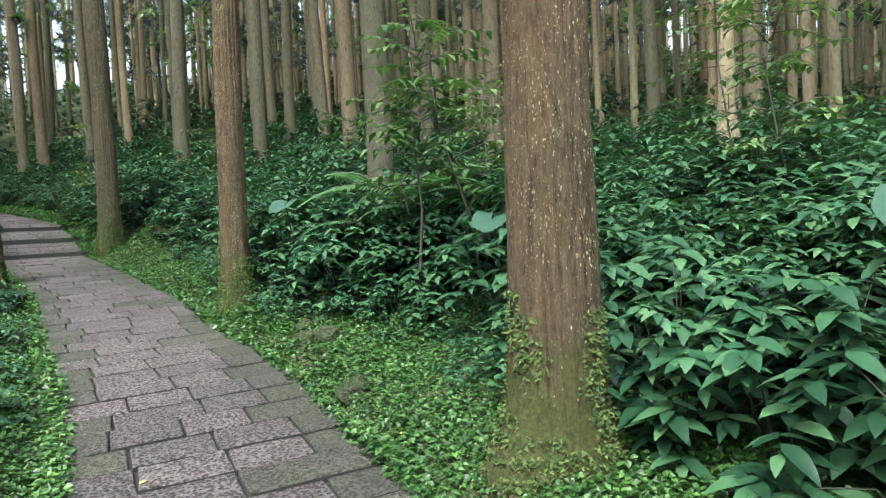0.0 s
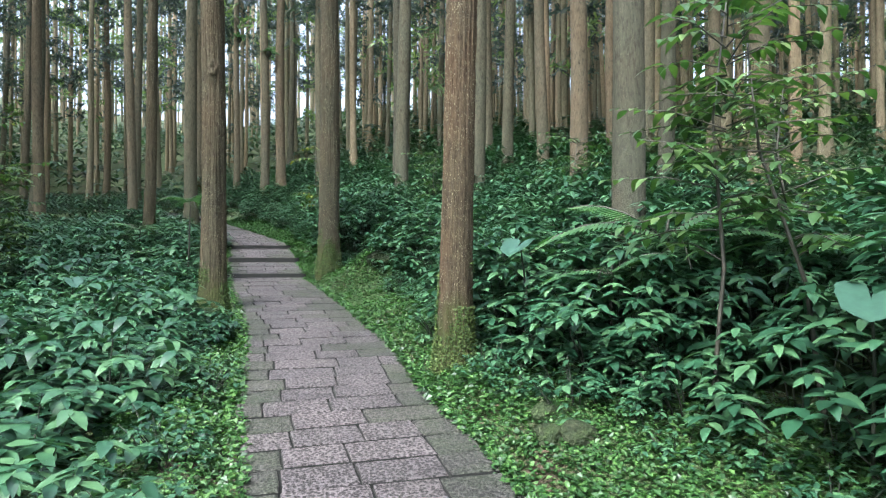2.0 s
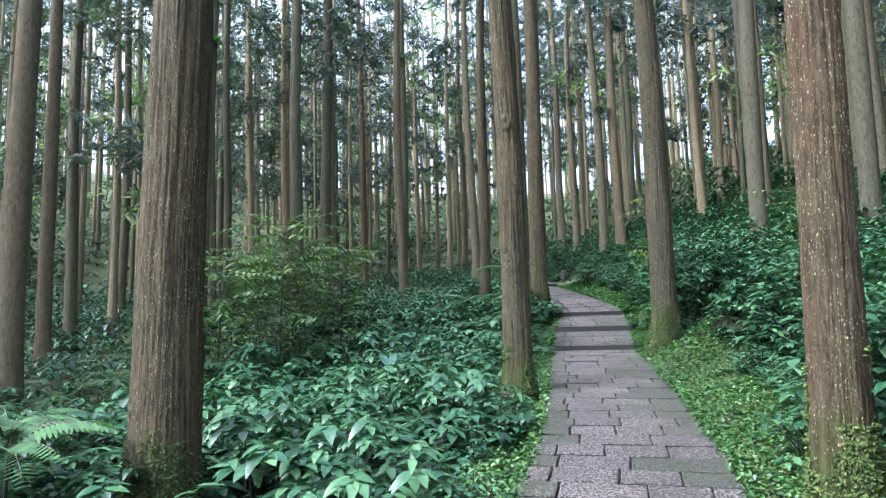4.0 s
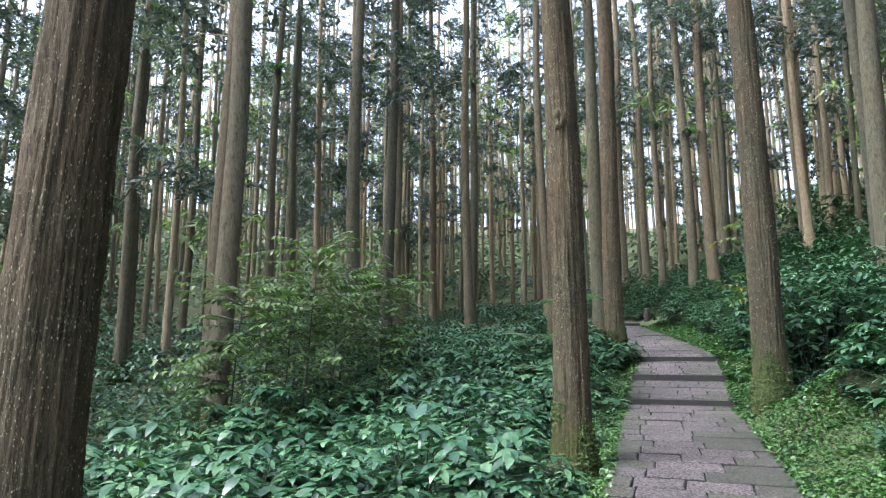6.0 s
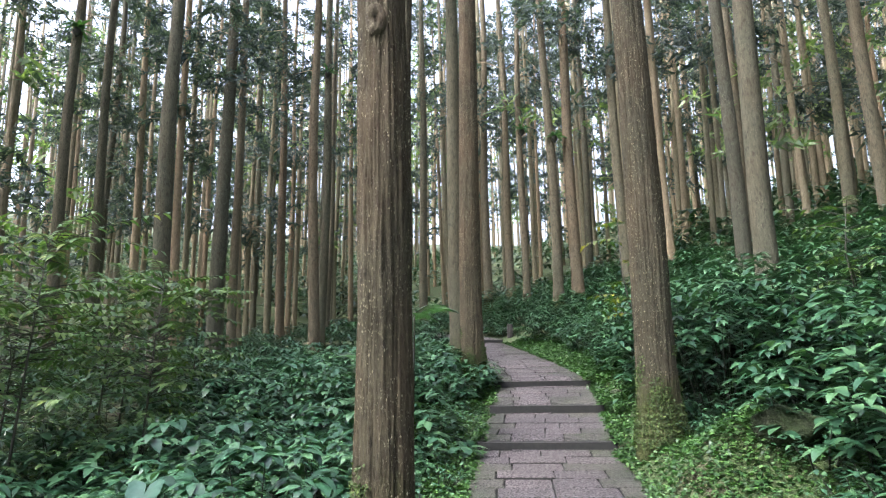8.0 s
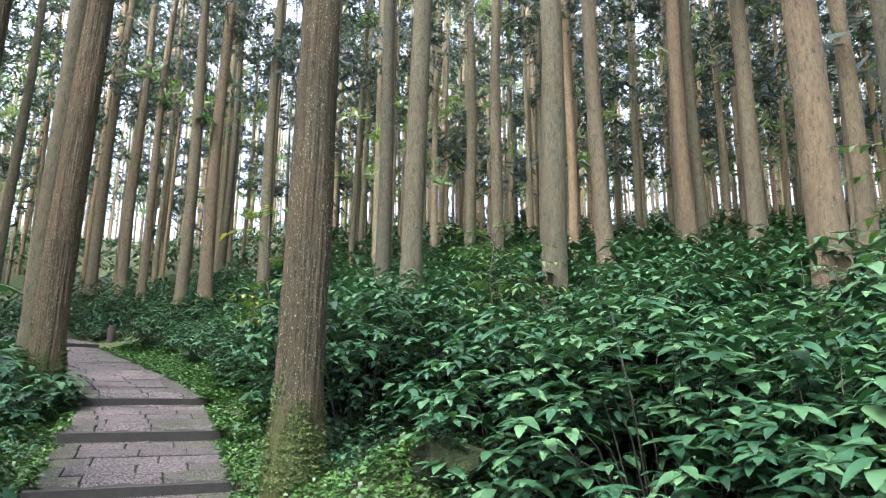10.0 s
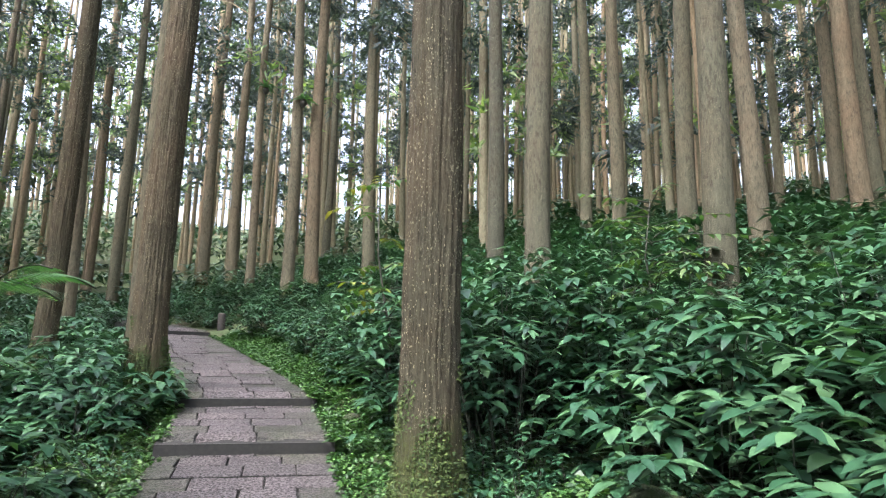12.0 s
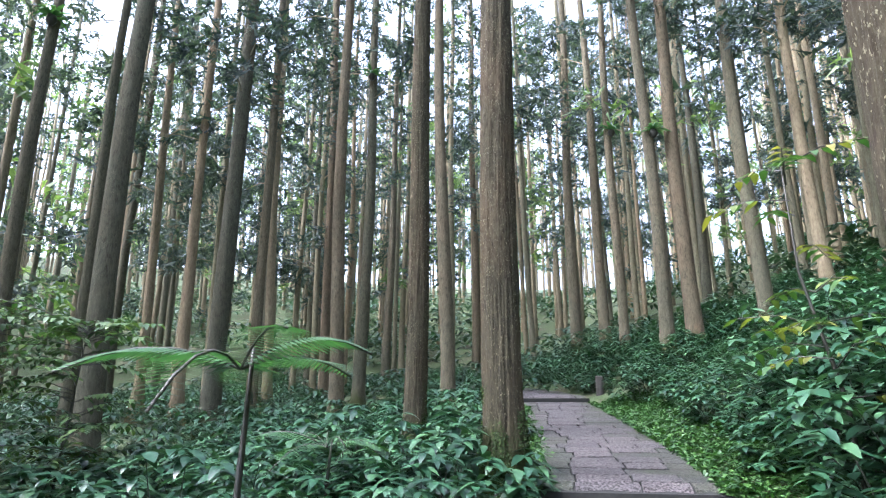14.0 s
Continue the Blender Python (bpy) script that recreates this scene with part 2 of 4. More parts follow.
def leaf(geo, base, way, up, length, width, droop=0.3, fold=0.25, segs=3):
    """A pointed leaf with a folded midrib that bends down towards its tip."""
    way = Vector(way).normalized()
    side = way.cross(up).normalized()
    up = side.cross(way)
    verts, faces, mids = [], [], []
    for i in range(segs + 1):
        s = i / segs
        mid = Vector(base) + way * (length * s * (1 - 0.25 * droop * s)) - Vector((0, 0, 1)) * (droop * length * s * s)
        w = width * 0.5 * (math.sin(math.pi * min(1, s * 0.92 + 0.08)) ** 0.8) * (1.25 - 0.5 * s)
        if i == segs:
            verts.append(mid)
        elif i == 0:
            verts.append(mid)
        else:
            verts += [mid - side * w + up * fold * w, mid, mid + side * w + up * fold * w]
    last = len(verts) - 1
    faces += [(0, 2, 1), (0, 3, 2)]
    for i in range(segs - 2):
        a = 1 + 3 * i
        faces += [(a, a + 1, a + 4, a + 3), (a + 1, a + 2, a + 5, a + 4)]
    a = 1 + 3 * (segs - 2)
    faces += [(a, a + 1, last), (a + 1, a + 2, last)]
    geo.add(verts, faces)


# ---- the lie of the land ----
PATH_Y = (-8, 0, 2.6, 4.5, 5.7, 7, 8.5, 9.7, 10.5, 11.8, 13.2, 14.4, 15.9, 17.6, 19.3, 21.6, 24, 26, 28.3, 31, 36)
PATH_X = (0.95, 0.88, 0.84, 0.92, 0.9, 0.72, 0.65, 0.58, 0.44, 0.32, 0.1, -0.1, -0.34, -0.48, -0.68, -1.32, -2.15, -2.85, -3.7, -5.2, -9.2)
PATH_W = 1.66
STEPS = ((15.9, 0.12), (17.62, 0.14), (19.3, 0.13), (28.2, 0.12))
SLOPE_Y = (-40, 0, 4, 9.6, 15.9, 17.62, 19.3, 28.2, 36, 60, 120)
SLOPE_Z = (-3.0, -0.62, -0.33, 0.19, 0.70, 0.90, 1.10, 2.18, 3.1, 5.4, 8.4)


def path_x(y):
    return float(np.mean([np.interp(y + d, PATH_Y, PATH_X) for d in (-0.6, -0.3, 0, 0.3, 0.6)]))


def path_z(y):
    return float(np.interp(y, SLOPE_Y, SLOPE_Z)) + sum(rise for at_y, rise in STEPS if y >= at_y)


def land_line(y):
    return float(np.mean([path_z(y + d) for d in (-0.8, -0.4, 0, 0.4, 0.8)]))


def smooth(a, b, v):
    s = min(1.0, max(0.0, (v - a) / (b - a)))
    return s * s * (3 - 2 * s)


def land(x, y):
    """Height of the forest floor."""
    yy = min(y, 70)
    d = max(-90, min(90, x - path_x(yy)))
    on_path = 1 - smooth(0.85, 1.25, abs(d))
    base = land_line(yy) - 0.03
    if d > 0:
        z = base + 0.16 * smooth(0.9, 2.2, d) + 0.195 * max(0, d - 2.0) - 0.09 * max(0, d - 14.0) - 0.10 * max(0, d - 30)
        z += 0.045 * smooth(14, 24, y) * max(0, min(d, 14) - 2.0)
    else:
        e = -d
        z = base - 0.22 * smooth(0.9, 2.5, e) * smooth(2, 8, y) - 0.25 * smooth(3, 8, e) + 0.035 * max(0, e - 9)
    z += 0.23 * max(0.0, min(150.0, math.hypot(x, y - 10)) - 34)
    z += (noise.noise((x * 0.35, y * 0.35, 0)) * 0.16 + noise.noise((x * 1.6, y * 1.6, 5)) * 0.05) * (1 - on_path)
    z += 0.42 * math.exp(-(((x - 1.75) / 0.6) ** 2 + ((y - 14.6) / 0.55) ** 2) * 1.2)
    return z - 0.14 * on_path


def ground_sheet():
    def axis(lo, hi, fine_lo, fine_hi, step):
        out = list(np.arange(fine_lo, fine_hi, step))
        v, s = fine_hi, step
        while v < hi:
            out.append(v)
            s *= 1.25
            v += s
        v, s = fine_lo - step, step
        while v > lo:
            out.insert(0, v)
            s *= 1.25
            v -= s
        return out

    xs, ys = axis(-900, 900, -6, 7, 0.16), axis(-900, 900, -1, 30, 0.16)
    me = bpy.data.meshes.new("ground")
    verts = [(x, y, land(x, max(-50, y))) for y in ys for x in xs]
    n = len(xs)
    faces = [(j * n + i, j * n + i + 1, (j + 1) * n + i + 1, (j + 1) * n + i) for j in range(len(ys) - 1) for i in range(n - 1)]
    me.from_pydata(verts, [], faces)
    me.materials.append(SOIL)
    me.polygons.foreach_set("use_smooth", [True] * len(faces))
    return tagged(new("ground", me), "dark mossy forest floor with leaf litter under the cedars", "ground", kind="structure")


ground_sheet()


# ---- cedar trunks and crowns ----
def trunk_geo(diam, height, sides, rings, rough, seed, flare=0.34, lean=(0, 0)):
    rnd = random.Random(seed)
    geo = Geo()
    off = rnd.uniform(0, 50)
    lobes = [(rnd.uniform(0, math.tau), rnd.uniform(0.5, 1.0)) for _ in range(5)]
    levels = [height * (i / rings) ** 1.7 - 0.45 for i in range(rings + 1)]
    for z in levels:
        up = max(0.0, z)
        r0 = diam / 2 * (1 - 0.62 * up / height) * (1 + flare * math.exp(-up / 0.42))
        cx = lean[0] * up + 0.05 * math.sin(up * 0.45 + off)
        cy = lean[1] * up + 0.05 * math.sin(up * 0.37 + off * 2)
        for k in range(sides):
            a = k * math.tau / sides
            root = sum(w * max(0, math.cos(a - at)) ** 6 for at, w in lobes) * 0.34 * math.exp(-up / 0.2)
            p = Vector((math.cos(a), math.sin(a), 0))
            crack = 0
            if rough:
                f = noise.noise((p.x * 13 + off, p.y * 13, up * 0.7))
                g = noise.noise((p.x * 21 + off, p.y * 21, up * 2.2))
                crack = rough * (-abs(f) * 1.3 + 0.55 * g)
            r = r0 * (1 + root) + crack + 0.03 * diam * noise.noise((p.x * 2 + off, p.y * 2, up * 0.5))
            geo.v.append((cx + r * p.x, cy + r * p.y, z))
    for i in range(rings):
        for k in range(sides):
            j = (k + 1) % sides
            geo.f.append((i * sides + k, i * sides + j, (i + 1) * sides + j, (i + 1) * sides + k))
    return geo


def spray(geo, base, way, length, rnd, fingers=22):
    """A drooping cedar spray: a tuft of many narrow tapering fingers."""
    way = Vector(way).normalized()
    side = way.cross((0, 0, 1)).normalized()
    for i in range(fingers):
        s = rnd.uniform(0.1, 1.0)
        p = Vector(base) + way * length * s + side * rnd.uniform(-0.3, 0.3) * length * s + Vector((0, 0, -0.3 * length * s * s + rnd.uniform(-0.12, 0.12) * length))
        d = (way * rnd.uniform(0.0, 1) + side * rnd.uniform(-1, 1) + Vector((0, 0, rnd.uniform(-0.9, 0.6)))).normalized()
        w = Vector((rnd.uniform(-1, 1), rnd.uniform(-1, 1), rnd.uniform(-1, 1))).cross(d).normalized()
        ln = length * rnd.uniform(0.26, 0.5)
        wd = ln * rnd.uniform(0.09, 0.17)
        geo.add([p + w * wd, p - w * wd, p + d * ln], [(0, 1, 2)])


def crown_geo(height, start, sprays, seed, wide=1.8, fingers=20):
    rnd = random.Random(seed)
    leaves, boughs = Geo(), Geo()
    for i in range(int(sprays * 0.37)):
        s = rnd.random()
        z = start + (height - start) * s
        a = rnd.uniform(0, math.tau)
        reach = wide * (1.1 - 0.7 * s) * rnd.uniform(0.45, 1.0)
        d = Vector((math.cos(a), math.sin(a), rnd.uniform(-0.15, 0.35)))
        tip = Vector((0, 0, z)) + d * reach
        tube(boughs, [(0, 0, z - 0.1), tip * 0.5 + Vector((0, 0, z * 0.5 + 0.12)), tip], [0.03, 0.02, 0.008], 3)
        for _ in range(9):
            off = Vector((rnd.gauss(0, 0.34), rnd.gauss(0, 0.34), rnd.gauss(0, 0.26)))
            spray(leaves, tip + off, d + Vector((rnd.uniform(-0.9, 0.9), rnd.uniform(-0.9, 0.9), -0.2)), rnd.uniform(0.5, 0.9), rnd, fingers)
    return leaves, boughs


def cedar(name, x, y, diam, seed, label, detail, lean=(0, 0), height=23.0, start=9.0, sprays=70):
    root = new(name)
    root.location = (x, y, land(x, y))
    sides, rings, rough, mat = detail
    part("trunk", trunk_geo(diam, height, sides, rings, rough, seed, lean=lean, flare=0.24 if rough > 0.02 else 0.34), mat, root)
    leaves, boughs = crown_geo(height, start, sprays, seed)
    for geo in (leaves, boughs):
        geo.v = [(p[0] + lean[0] * p[2], p[1] + lean[1] * p[2], p[2]) for p in geo.v]
    part("crown", leaves, CEDAR, root)
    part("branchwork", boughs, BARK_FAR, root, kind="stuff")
    return tagged(root, label, "tree")


def foot_growth(tree, seed):
    """Moss tufts on the foot of a trunk, thinning out upwards, and pale lichen flecks on its bark."""
    rnd = random.Random(seed)
    moss, flecks = Geo(), Geo()
    off = rnd.uniform(0, 9)
    bark = [ob for ob in tree.children if ob.name.startswith("trunk")][0].data
    faces = [(p.center.copy(), p.normal.copy(), p.area) for p in bark.polygons if p.center.z < 5.5]
    foot = [f for f in faces if -0.05 < f[0].z < 1.1]
    stem = [f for f in faces if f[0].z > 0.3]

    def pick(some, count):
        return rnd.choices(some, weights=[f[2] for f in some], k=count)

    for at, out, _ in pick(foot, 16000):
        z = max(0.0, at.z)
        if noise.noise((at.x * 5 + off, at.y * 5, 2.2 * z)) * 1.1 + 0.46 - 1.1 * z < rnd.uniform(-0.25, 0.25):
            continue
        along = Vector((-out.y, out.x, 0))
        p = at + out * rnd.uniform(-0.004, 0.014) + along * rnd.uniform(-0.012, 0.012) + Vector((0, 0, rnd.uniform(-0.06, 0.06)))
        d = (out * rnd.uniform(0.1, 0.9) + along * rnd.uniform(-1, 1) + Vector((0, 0, rnd.uniform(-1.0, 0.5)))).normalized()
        w = d.cross(out + Vector((0, 0, 0.3))).normalized()
        ln = rnd.uniform(0.014, 0.036)
        moss.add([p - w * ln * 0.32, p + w * ln * 0.32, p + d * ln], [(0, 1, 2)])
    for at, out, _ in pick(stem, 4200):
        if noise.noise((at.x * 7 + off, at.y * 7, 0.9 * at.z)) < rnd.uniform(-0.35, 0.35):
            continue
        along = Vector((-out.y, out.x, 0)).normalized()
        p = at + out * 0.003 + Vector((0, 0, rnd.uniform(-0.11, 0.11))) + along * rnd.uniform(-0.006, 0.006)
        w, h = rnd.uniform(0.002, 0.0055), rnd.uniform(0.004, 0.013)
        flecks.add([p - along * w, p - Vector((0, 0, h)), p + along * w + out * 0.003, p + Vector((0, 0, h))], [(0, 1, 2), (0, 2, 3)])
    part("moss", moss, MOSS, tree, "bright green moss on the foot", smooth=False, kind="stuff")
    part("lichen", flecks, LICHEN, tree, "pale lichen flecks", smooth=False, kind="stuff")


NEAR, MIDDLE = (132, 100, 0.026, BARK_NEAR), (24, 34, 0.009, BARK_MID)
# x, y, trunk diameter, lean in x and y
near_trees = [
    (2.54, 2.48, 0.50, 0.006, -0.004), (2.02, 7.98, 0.345, 0.002, 0.0), (-0.93, 11.78, 0.385, -0.008, 0.001),
    (1.04, 15.9, 0.46, -0.016, 0.0), (-1.93, 19.45, 0.43, -0.001, 0.0), (-2.65, 7.42, 0.52, 0.0, -0.004), (-3.98, 21.27, 0.33, 0.026, 0.012),
]
near_labels = [
    "large rough brown cedar trunk with lichen flecks and mossy roots", "slender cedar trunk with flaking lichen-spotted bark",
    "straight cedar trunk with a dark knot and mossy flared foot", "grey-brown cedar trunk with mossy foot beside stone steps",
    "straight cedar trunk with flared roots beside the upper path", "thick dark fissured cedar trunk rising out of shrubs",
    "reddish brown cedar trunk behind the upper shrubs",
]
for i, ((x, y, diam, lx, ly), text) in enumerate(zip(near_trees, near_labels)):
    tree = cedar("cedar_tree", x, y, diam, 11 + i, text, NEAR, (lx, ly), start=14.0, sprays=24)
    foot_growth(tree, 80 + i)
    if i == 2:
        knot = Geo()
        for ring in range(6):
            r, depth = (0.075, 0.065, 0.05, 0.035, 0.02, 0.0)[ring], (0.0, 0.02, 0.032, 0.03, 0.02, 0.015)[ring]
            knot.v += [(0.03 + r * math.cos(k * 0.524), -0.125 - 0.7 * depth - 0.01 * math.sin(5 * k), 3.72 + 1.7 * r * math.sin(k * 0.524)) for k in range(12)]
        knot.f += [(r * 12 + k, r * 12 + (k + 1) % 12, r * 12 + 12 + (k + 1) % 12, r * 12 + 12 + k) for r in range(5) for k in range(12)]
        part("knot", knot, BARK_NEAR, tree, "dark swollen knot")

bank_trees = [(3.36, 20.3, 0.42), (4.6, 9.2, 0.46), (14.3, 9.0, 0.42), (12.1, 4.8, 0.45), (15.1, 12.7, 0.4), (9.3, 12.6, 0.42), (3.9, 25.4, 0.42), (5.2, 18.5, 0.42),
              (8.5, 22.2, 0.42), (11.4, 22.6, 0.42), (11.7, 20.8, 0.42), (6.4, 14.65, 0.42), (13.1, 19.2, 0.42), (14.1, 26.3, 0.42), (8.2, 27.9, 0.42), (9.2, 15.6, 0.42),
              (4.9, 29.3, 0.42), (1.2, 31.2, 0.42), (7.6, 23.1, 0.42), (7.9, 29.4, 0.4), (12.2, 23.1, 0.36)]
path_end_trees = [(-1.25, 31.3, 0.40), (-0.57, 31.4, 0.46), (-3.62, 35.5, 0.4), (-0.28, 39.65, 0.4), (-4.8, 36.0, 0.42), (-7.39, 34.6, 0.4), (-2.95, 22.6, 0.42)]
left_trees = [(-7.6, 13.5, 0.42), (-10.5, 16.0, 0.42), (-9.9, 20.8, 0.46), (-11.5, 25.3, 0.5), (-12.9, 28.4, 0.36), (-8.7, 26.5, 0.38), (-10.0, 29.8, 0.4), (-13.5, 33.0, 0.42),
              (-10.4, 40.5, 0.4), (-9.5, 11.2, 0.46), (-13.1, 14.7, 0.36), (-15.3, 17.2, 0.36), (-5.6, 26.2, 0.34), (-15.5, 24.4, 0.36), (-17.2, 18.8, 0.36), (-17.9, 21.6, 0.33),
              (-13.3, 37.3, 0.36), (-17.9, 38.0, 0.36), (-18.7, 28.1, 0.34), (-2.73, 33.3, 0.32), (-13.7, 21.3, 0.34)]
mid_spots = [(t, g) for g, some in (("cedars on the bank", bank_trees), ("cedars beyond the steps", path_end_trees), ("cedars in the hollow", left_trees)) for t in some]
rnd = random.Random(5)
for i, ((x, y, diam), group) in enumerate(mid_spots):
    ob = cedar("cedar_tree", x, y, diam, 40 + i, "tall straight brown cedar trunk in undergrowth", MIDDLE,
               (rnd.uniform(-0.012, 0.012), rnd.uniform(-0.012, 0.012)), rnd.uniform(20, 25), rnd.uniform(7.5, 11), 42)
    tagged(ob, group=group)

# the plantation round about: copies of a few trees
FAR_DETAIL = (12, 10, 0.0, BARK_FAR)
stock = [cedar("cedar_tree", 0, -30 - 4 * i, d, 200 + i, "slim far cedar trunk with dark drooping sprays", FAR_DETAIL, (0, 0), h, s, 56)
         for i, (d, h, s) in enumerate(((0.27, 22, 5), (0.33, 24, 6.5), (0.24, 20, 4), (0.34, 25, 7), (0.29, 23, 5.5)))]
for ob in stock:
    tagged(ob, group="cedars of the plantation")
taken = [(x, y) for x, y, *_ in near_trees] + [t[:2] for t, _ in mid_spots]
grid_rnd = random.Random(21)


def plantation(count, near, far, gap, spots):
    """Scattered standing places, kept apart from one another and off the corridor that the path runs through."""
    out = []
    tries = 0
    while len(out) < count and tries < 40000:
        tries += 1
        r = math.sqrt(grid_rnd.uniform(near * near, far * far))
        a = grid_rnd.uniform(-2.2, 2.2) if grid_rnd.random() < 0.93 else grid_rnd.uniform(-math.pi, math.pi)
        x, y = r * math.sin(a) - 1.0, 10 + r * math.cos(a)
        d = x - path_x(min(max(y, -8), 36))
        if y < 34 and -6.5 < d < 4.5:
            continue
        if -13 < x < 11 and 0 < y < 26:
            continue
        if any((x - u) ** 2 + (y - v) ** 2 < gap * gap for u, v in spots):
            continue
        spots.append((x, y))
        out.append((x, y))
    return out


for x, y in plantation(245, 10, 46, 1.7, taken):
    m = Matrix.Translation((x, y, land(x, y))) @ Euler((grid_rnd.uniform(-0.02, 0.02), grid_rnd.uniform(-0.02, 0.02), grid_rnd.uniform(0, 6.28))).to_matrix().to_4x4()
    copy_thing(grid_rnd.choice(stock), m)

# the woods beyond, trunk by trunk but past counting
woods, dark_sprays, lit_sprays = Geo(), Geo(), Geo()
for x, y in plantation(190, 20, 47, 1.4, list(taken)) + plantation(1400, 45, 108, 1.1, []) + [q for q in plantation(420, 14, 60, 1.2, list(taken)) if q[0] > 8 and q[1] > 8]:
    z, h, d = land(x, y), grid_rnd.uniform(18, 25), grid_rnd.uniform(0.22, 0.38)
    lx, ly = grid_rnd.uniform(-0.5, 0.5), grid_rnd.uniform(-0.5, 0.5)
    tube(woods, [(x, y, z - 0.5), (x + lx * 0.5, y + ly * 0.5, z + h * 0.5), (x + lx, y + ly, z + h)], [d / 2, d * 0.36, 0.05], 6)
    # not quite half of the far crowns take the sunlit colour
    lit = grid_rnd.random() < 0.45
    clumps = [(grid_rnd.random(), grid_rnd.uniform(0, math.tau)) for _ in range(6)]
    for k in range(21):
        s, a = clumps[k % 6]
        s, a = min(1.0, max(0.0, s + grid_rnd.gauss(0, 0.025))), a + grid_rnd.gauss(0, 0.5)
        reach = 1.9 * (1.05 - 0.6 * s) * grid_rnd.uniform(0.2, 1)
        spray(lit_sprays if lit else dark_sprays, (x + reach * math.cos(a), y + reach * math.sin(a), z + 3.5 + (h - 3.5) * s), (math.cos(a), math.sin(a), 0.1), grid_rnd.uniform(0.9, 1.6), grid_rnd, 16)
far_woods = tagged(new("far_woods"), "far cedar plantation of trunks with light put into their bark colour and dark crowns", "woods", kind="stuff")
# these trunks carry the distance's brightness in their bark colour
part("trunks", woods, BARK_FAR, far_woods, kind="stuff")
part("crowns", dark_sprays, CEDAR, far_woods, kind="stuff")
part("lit_crowns", lit_sprays, CEDAR_LIT, far_woods, "sprays with sunlight put into their paler yellow-green colour", kind="stuff")


# ---- undergrowth ----
def shrub_parts(seed, height, spread, whorls, leaf_len, leaves=7, segs=4, slim=0.4):
    rnd = random.Random(seed)
    green, stems = Geo(), Geo()
    for _ in range(whorls):
        a, r = rnd.uniform(0, math.tau), spread * math.sqrt(rnd.random())
        dome = height * (1 - 0.5 * (r / spread) ** 2) * (rnd.random() ** 0.75)
        tip = Vector((r * math.cos(a), r * math.sin(a), max(0.12, dome) + rnd.uniform(-0.08, 0.1)))
        foot = Vector((tip.x * 0.35, tip.y * 0.35, -0.1))
        if rnd.random() < 0.25:
            tube(stems, [foot, foot.lerp(tip, 0.5) + Vector((0, 0, 0.12 * height)), tip], [0.009, 0.006, 0.003], 3)
        turn = rnd.uniform(0, math.tau)
        tilt = Vector((math.cos(a), math.sin(a), 0)) * 0.35
        for k in range(leaves):
            b = turn + k * math.tau / leaves + rnd.uniform(-0.3, 0.3)
            d = Vector((math.cos(b), math.sin(b), rnd.uniform(-0.22, 0.15))) + tilt * 0.7
            ln = leaf_len * rnd.uniform(0.6, 1.15)
            leaf(green, tip + Vector((0, 0, rnd.uniform(-0.05, 0.03))), d, Vector((0, 0, 1)) + tilt * 0.6, ln, ln * slim * rnd.uniform(0.85, 1.2), rnd.uniform(0.1, 0.42), rnd.uniform(0.08, 0.25), segs)
    return green, stems


def shrub(name, mat, label, group, args):
    root = new(name)
    green, stems = shrub_parts(*args)
    part("foliage", green, mat, root)
    part("stem", stems, STEM, root, kind="stuff")
    return tagged(root, label, "shrub", group)


def frond(geo, rib, base, way, length, pinnae, rnd, droop=0.5):
    way = Vector(way).normalized()
    flat = Vector((way.x, way.y, 0)).normalized()
    side = flat.cross((0, 0, 1))
    pts = []
    for i in range(pinnae + 1):
        s = i / pinnae
        p = Vector(base) + way * length * s - Vector((0, 0, droop * length * s * s))
        pts.append(p)
        if i < 2 or i == pinnae:
            continue
        w = length * 0.30 * math.sin(math.pi * (0.12 + 0.86 * s)) ** 0.8 * rnd.uniform(0.9, 1.08)
        for sign in (-1, 1):
            d = (side * sign + flat * 0.45 - Vector((0, 0, 0.22))).normalized()
            q = p + d * w
            lead = flat * (length / pinnae * 0.42)
            geo.add([p - lead * 0.8, p + d * w * 0.5 - lead, q, p + d * w * 0.5 + lead, p + lead * 0.8], [(0, 1, 3, 4), (1, 2, 3)])
    tube(rib, pts[::max(1, pinnae // 5)], [0.009 * length] * len(pts[::max(1, pinnae // 5)]), 3)


def fern(name, x, y, fronds, length, seed, stalk=0.0, pinnae=22, label="green fern with arching fronds among shrubs"):
    rnd = random.Random(seed)
    root = new(name)
    root.location = (x, y, land(x, y))
    green, rib = Geo(), Geo()
    turn = rnd.uniform(0, 6.28)
    for k in range(fronds):
        a = turn + k * math.tau / fronds + rnd.uniform(-0.25, 0.25)
        frond(green, rib, (0, 0, stalk), (math.cos(a), math.sin(a), rnd.uniform(0.35, 0.9)), length * rnd.uniform(0.75, 1.1), pinnae, rnd, rnd.uniform(0.4, 0.65))
    if stalk > 0.3:
        tube(rib, [(0, 0, -0.1), (0.03, 0, stalk * 0.6), (0.05, 0.02, stalk + 0.1)], [0.022, 0.018, 0.009], 6)
    part("frond_crown", green, FERN, root)
    part("frond_rib", rib, FERN_STEM, root, kind="stuff")
    return tagged(root, label, "fern")


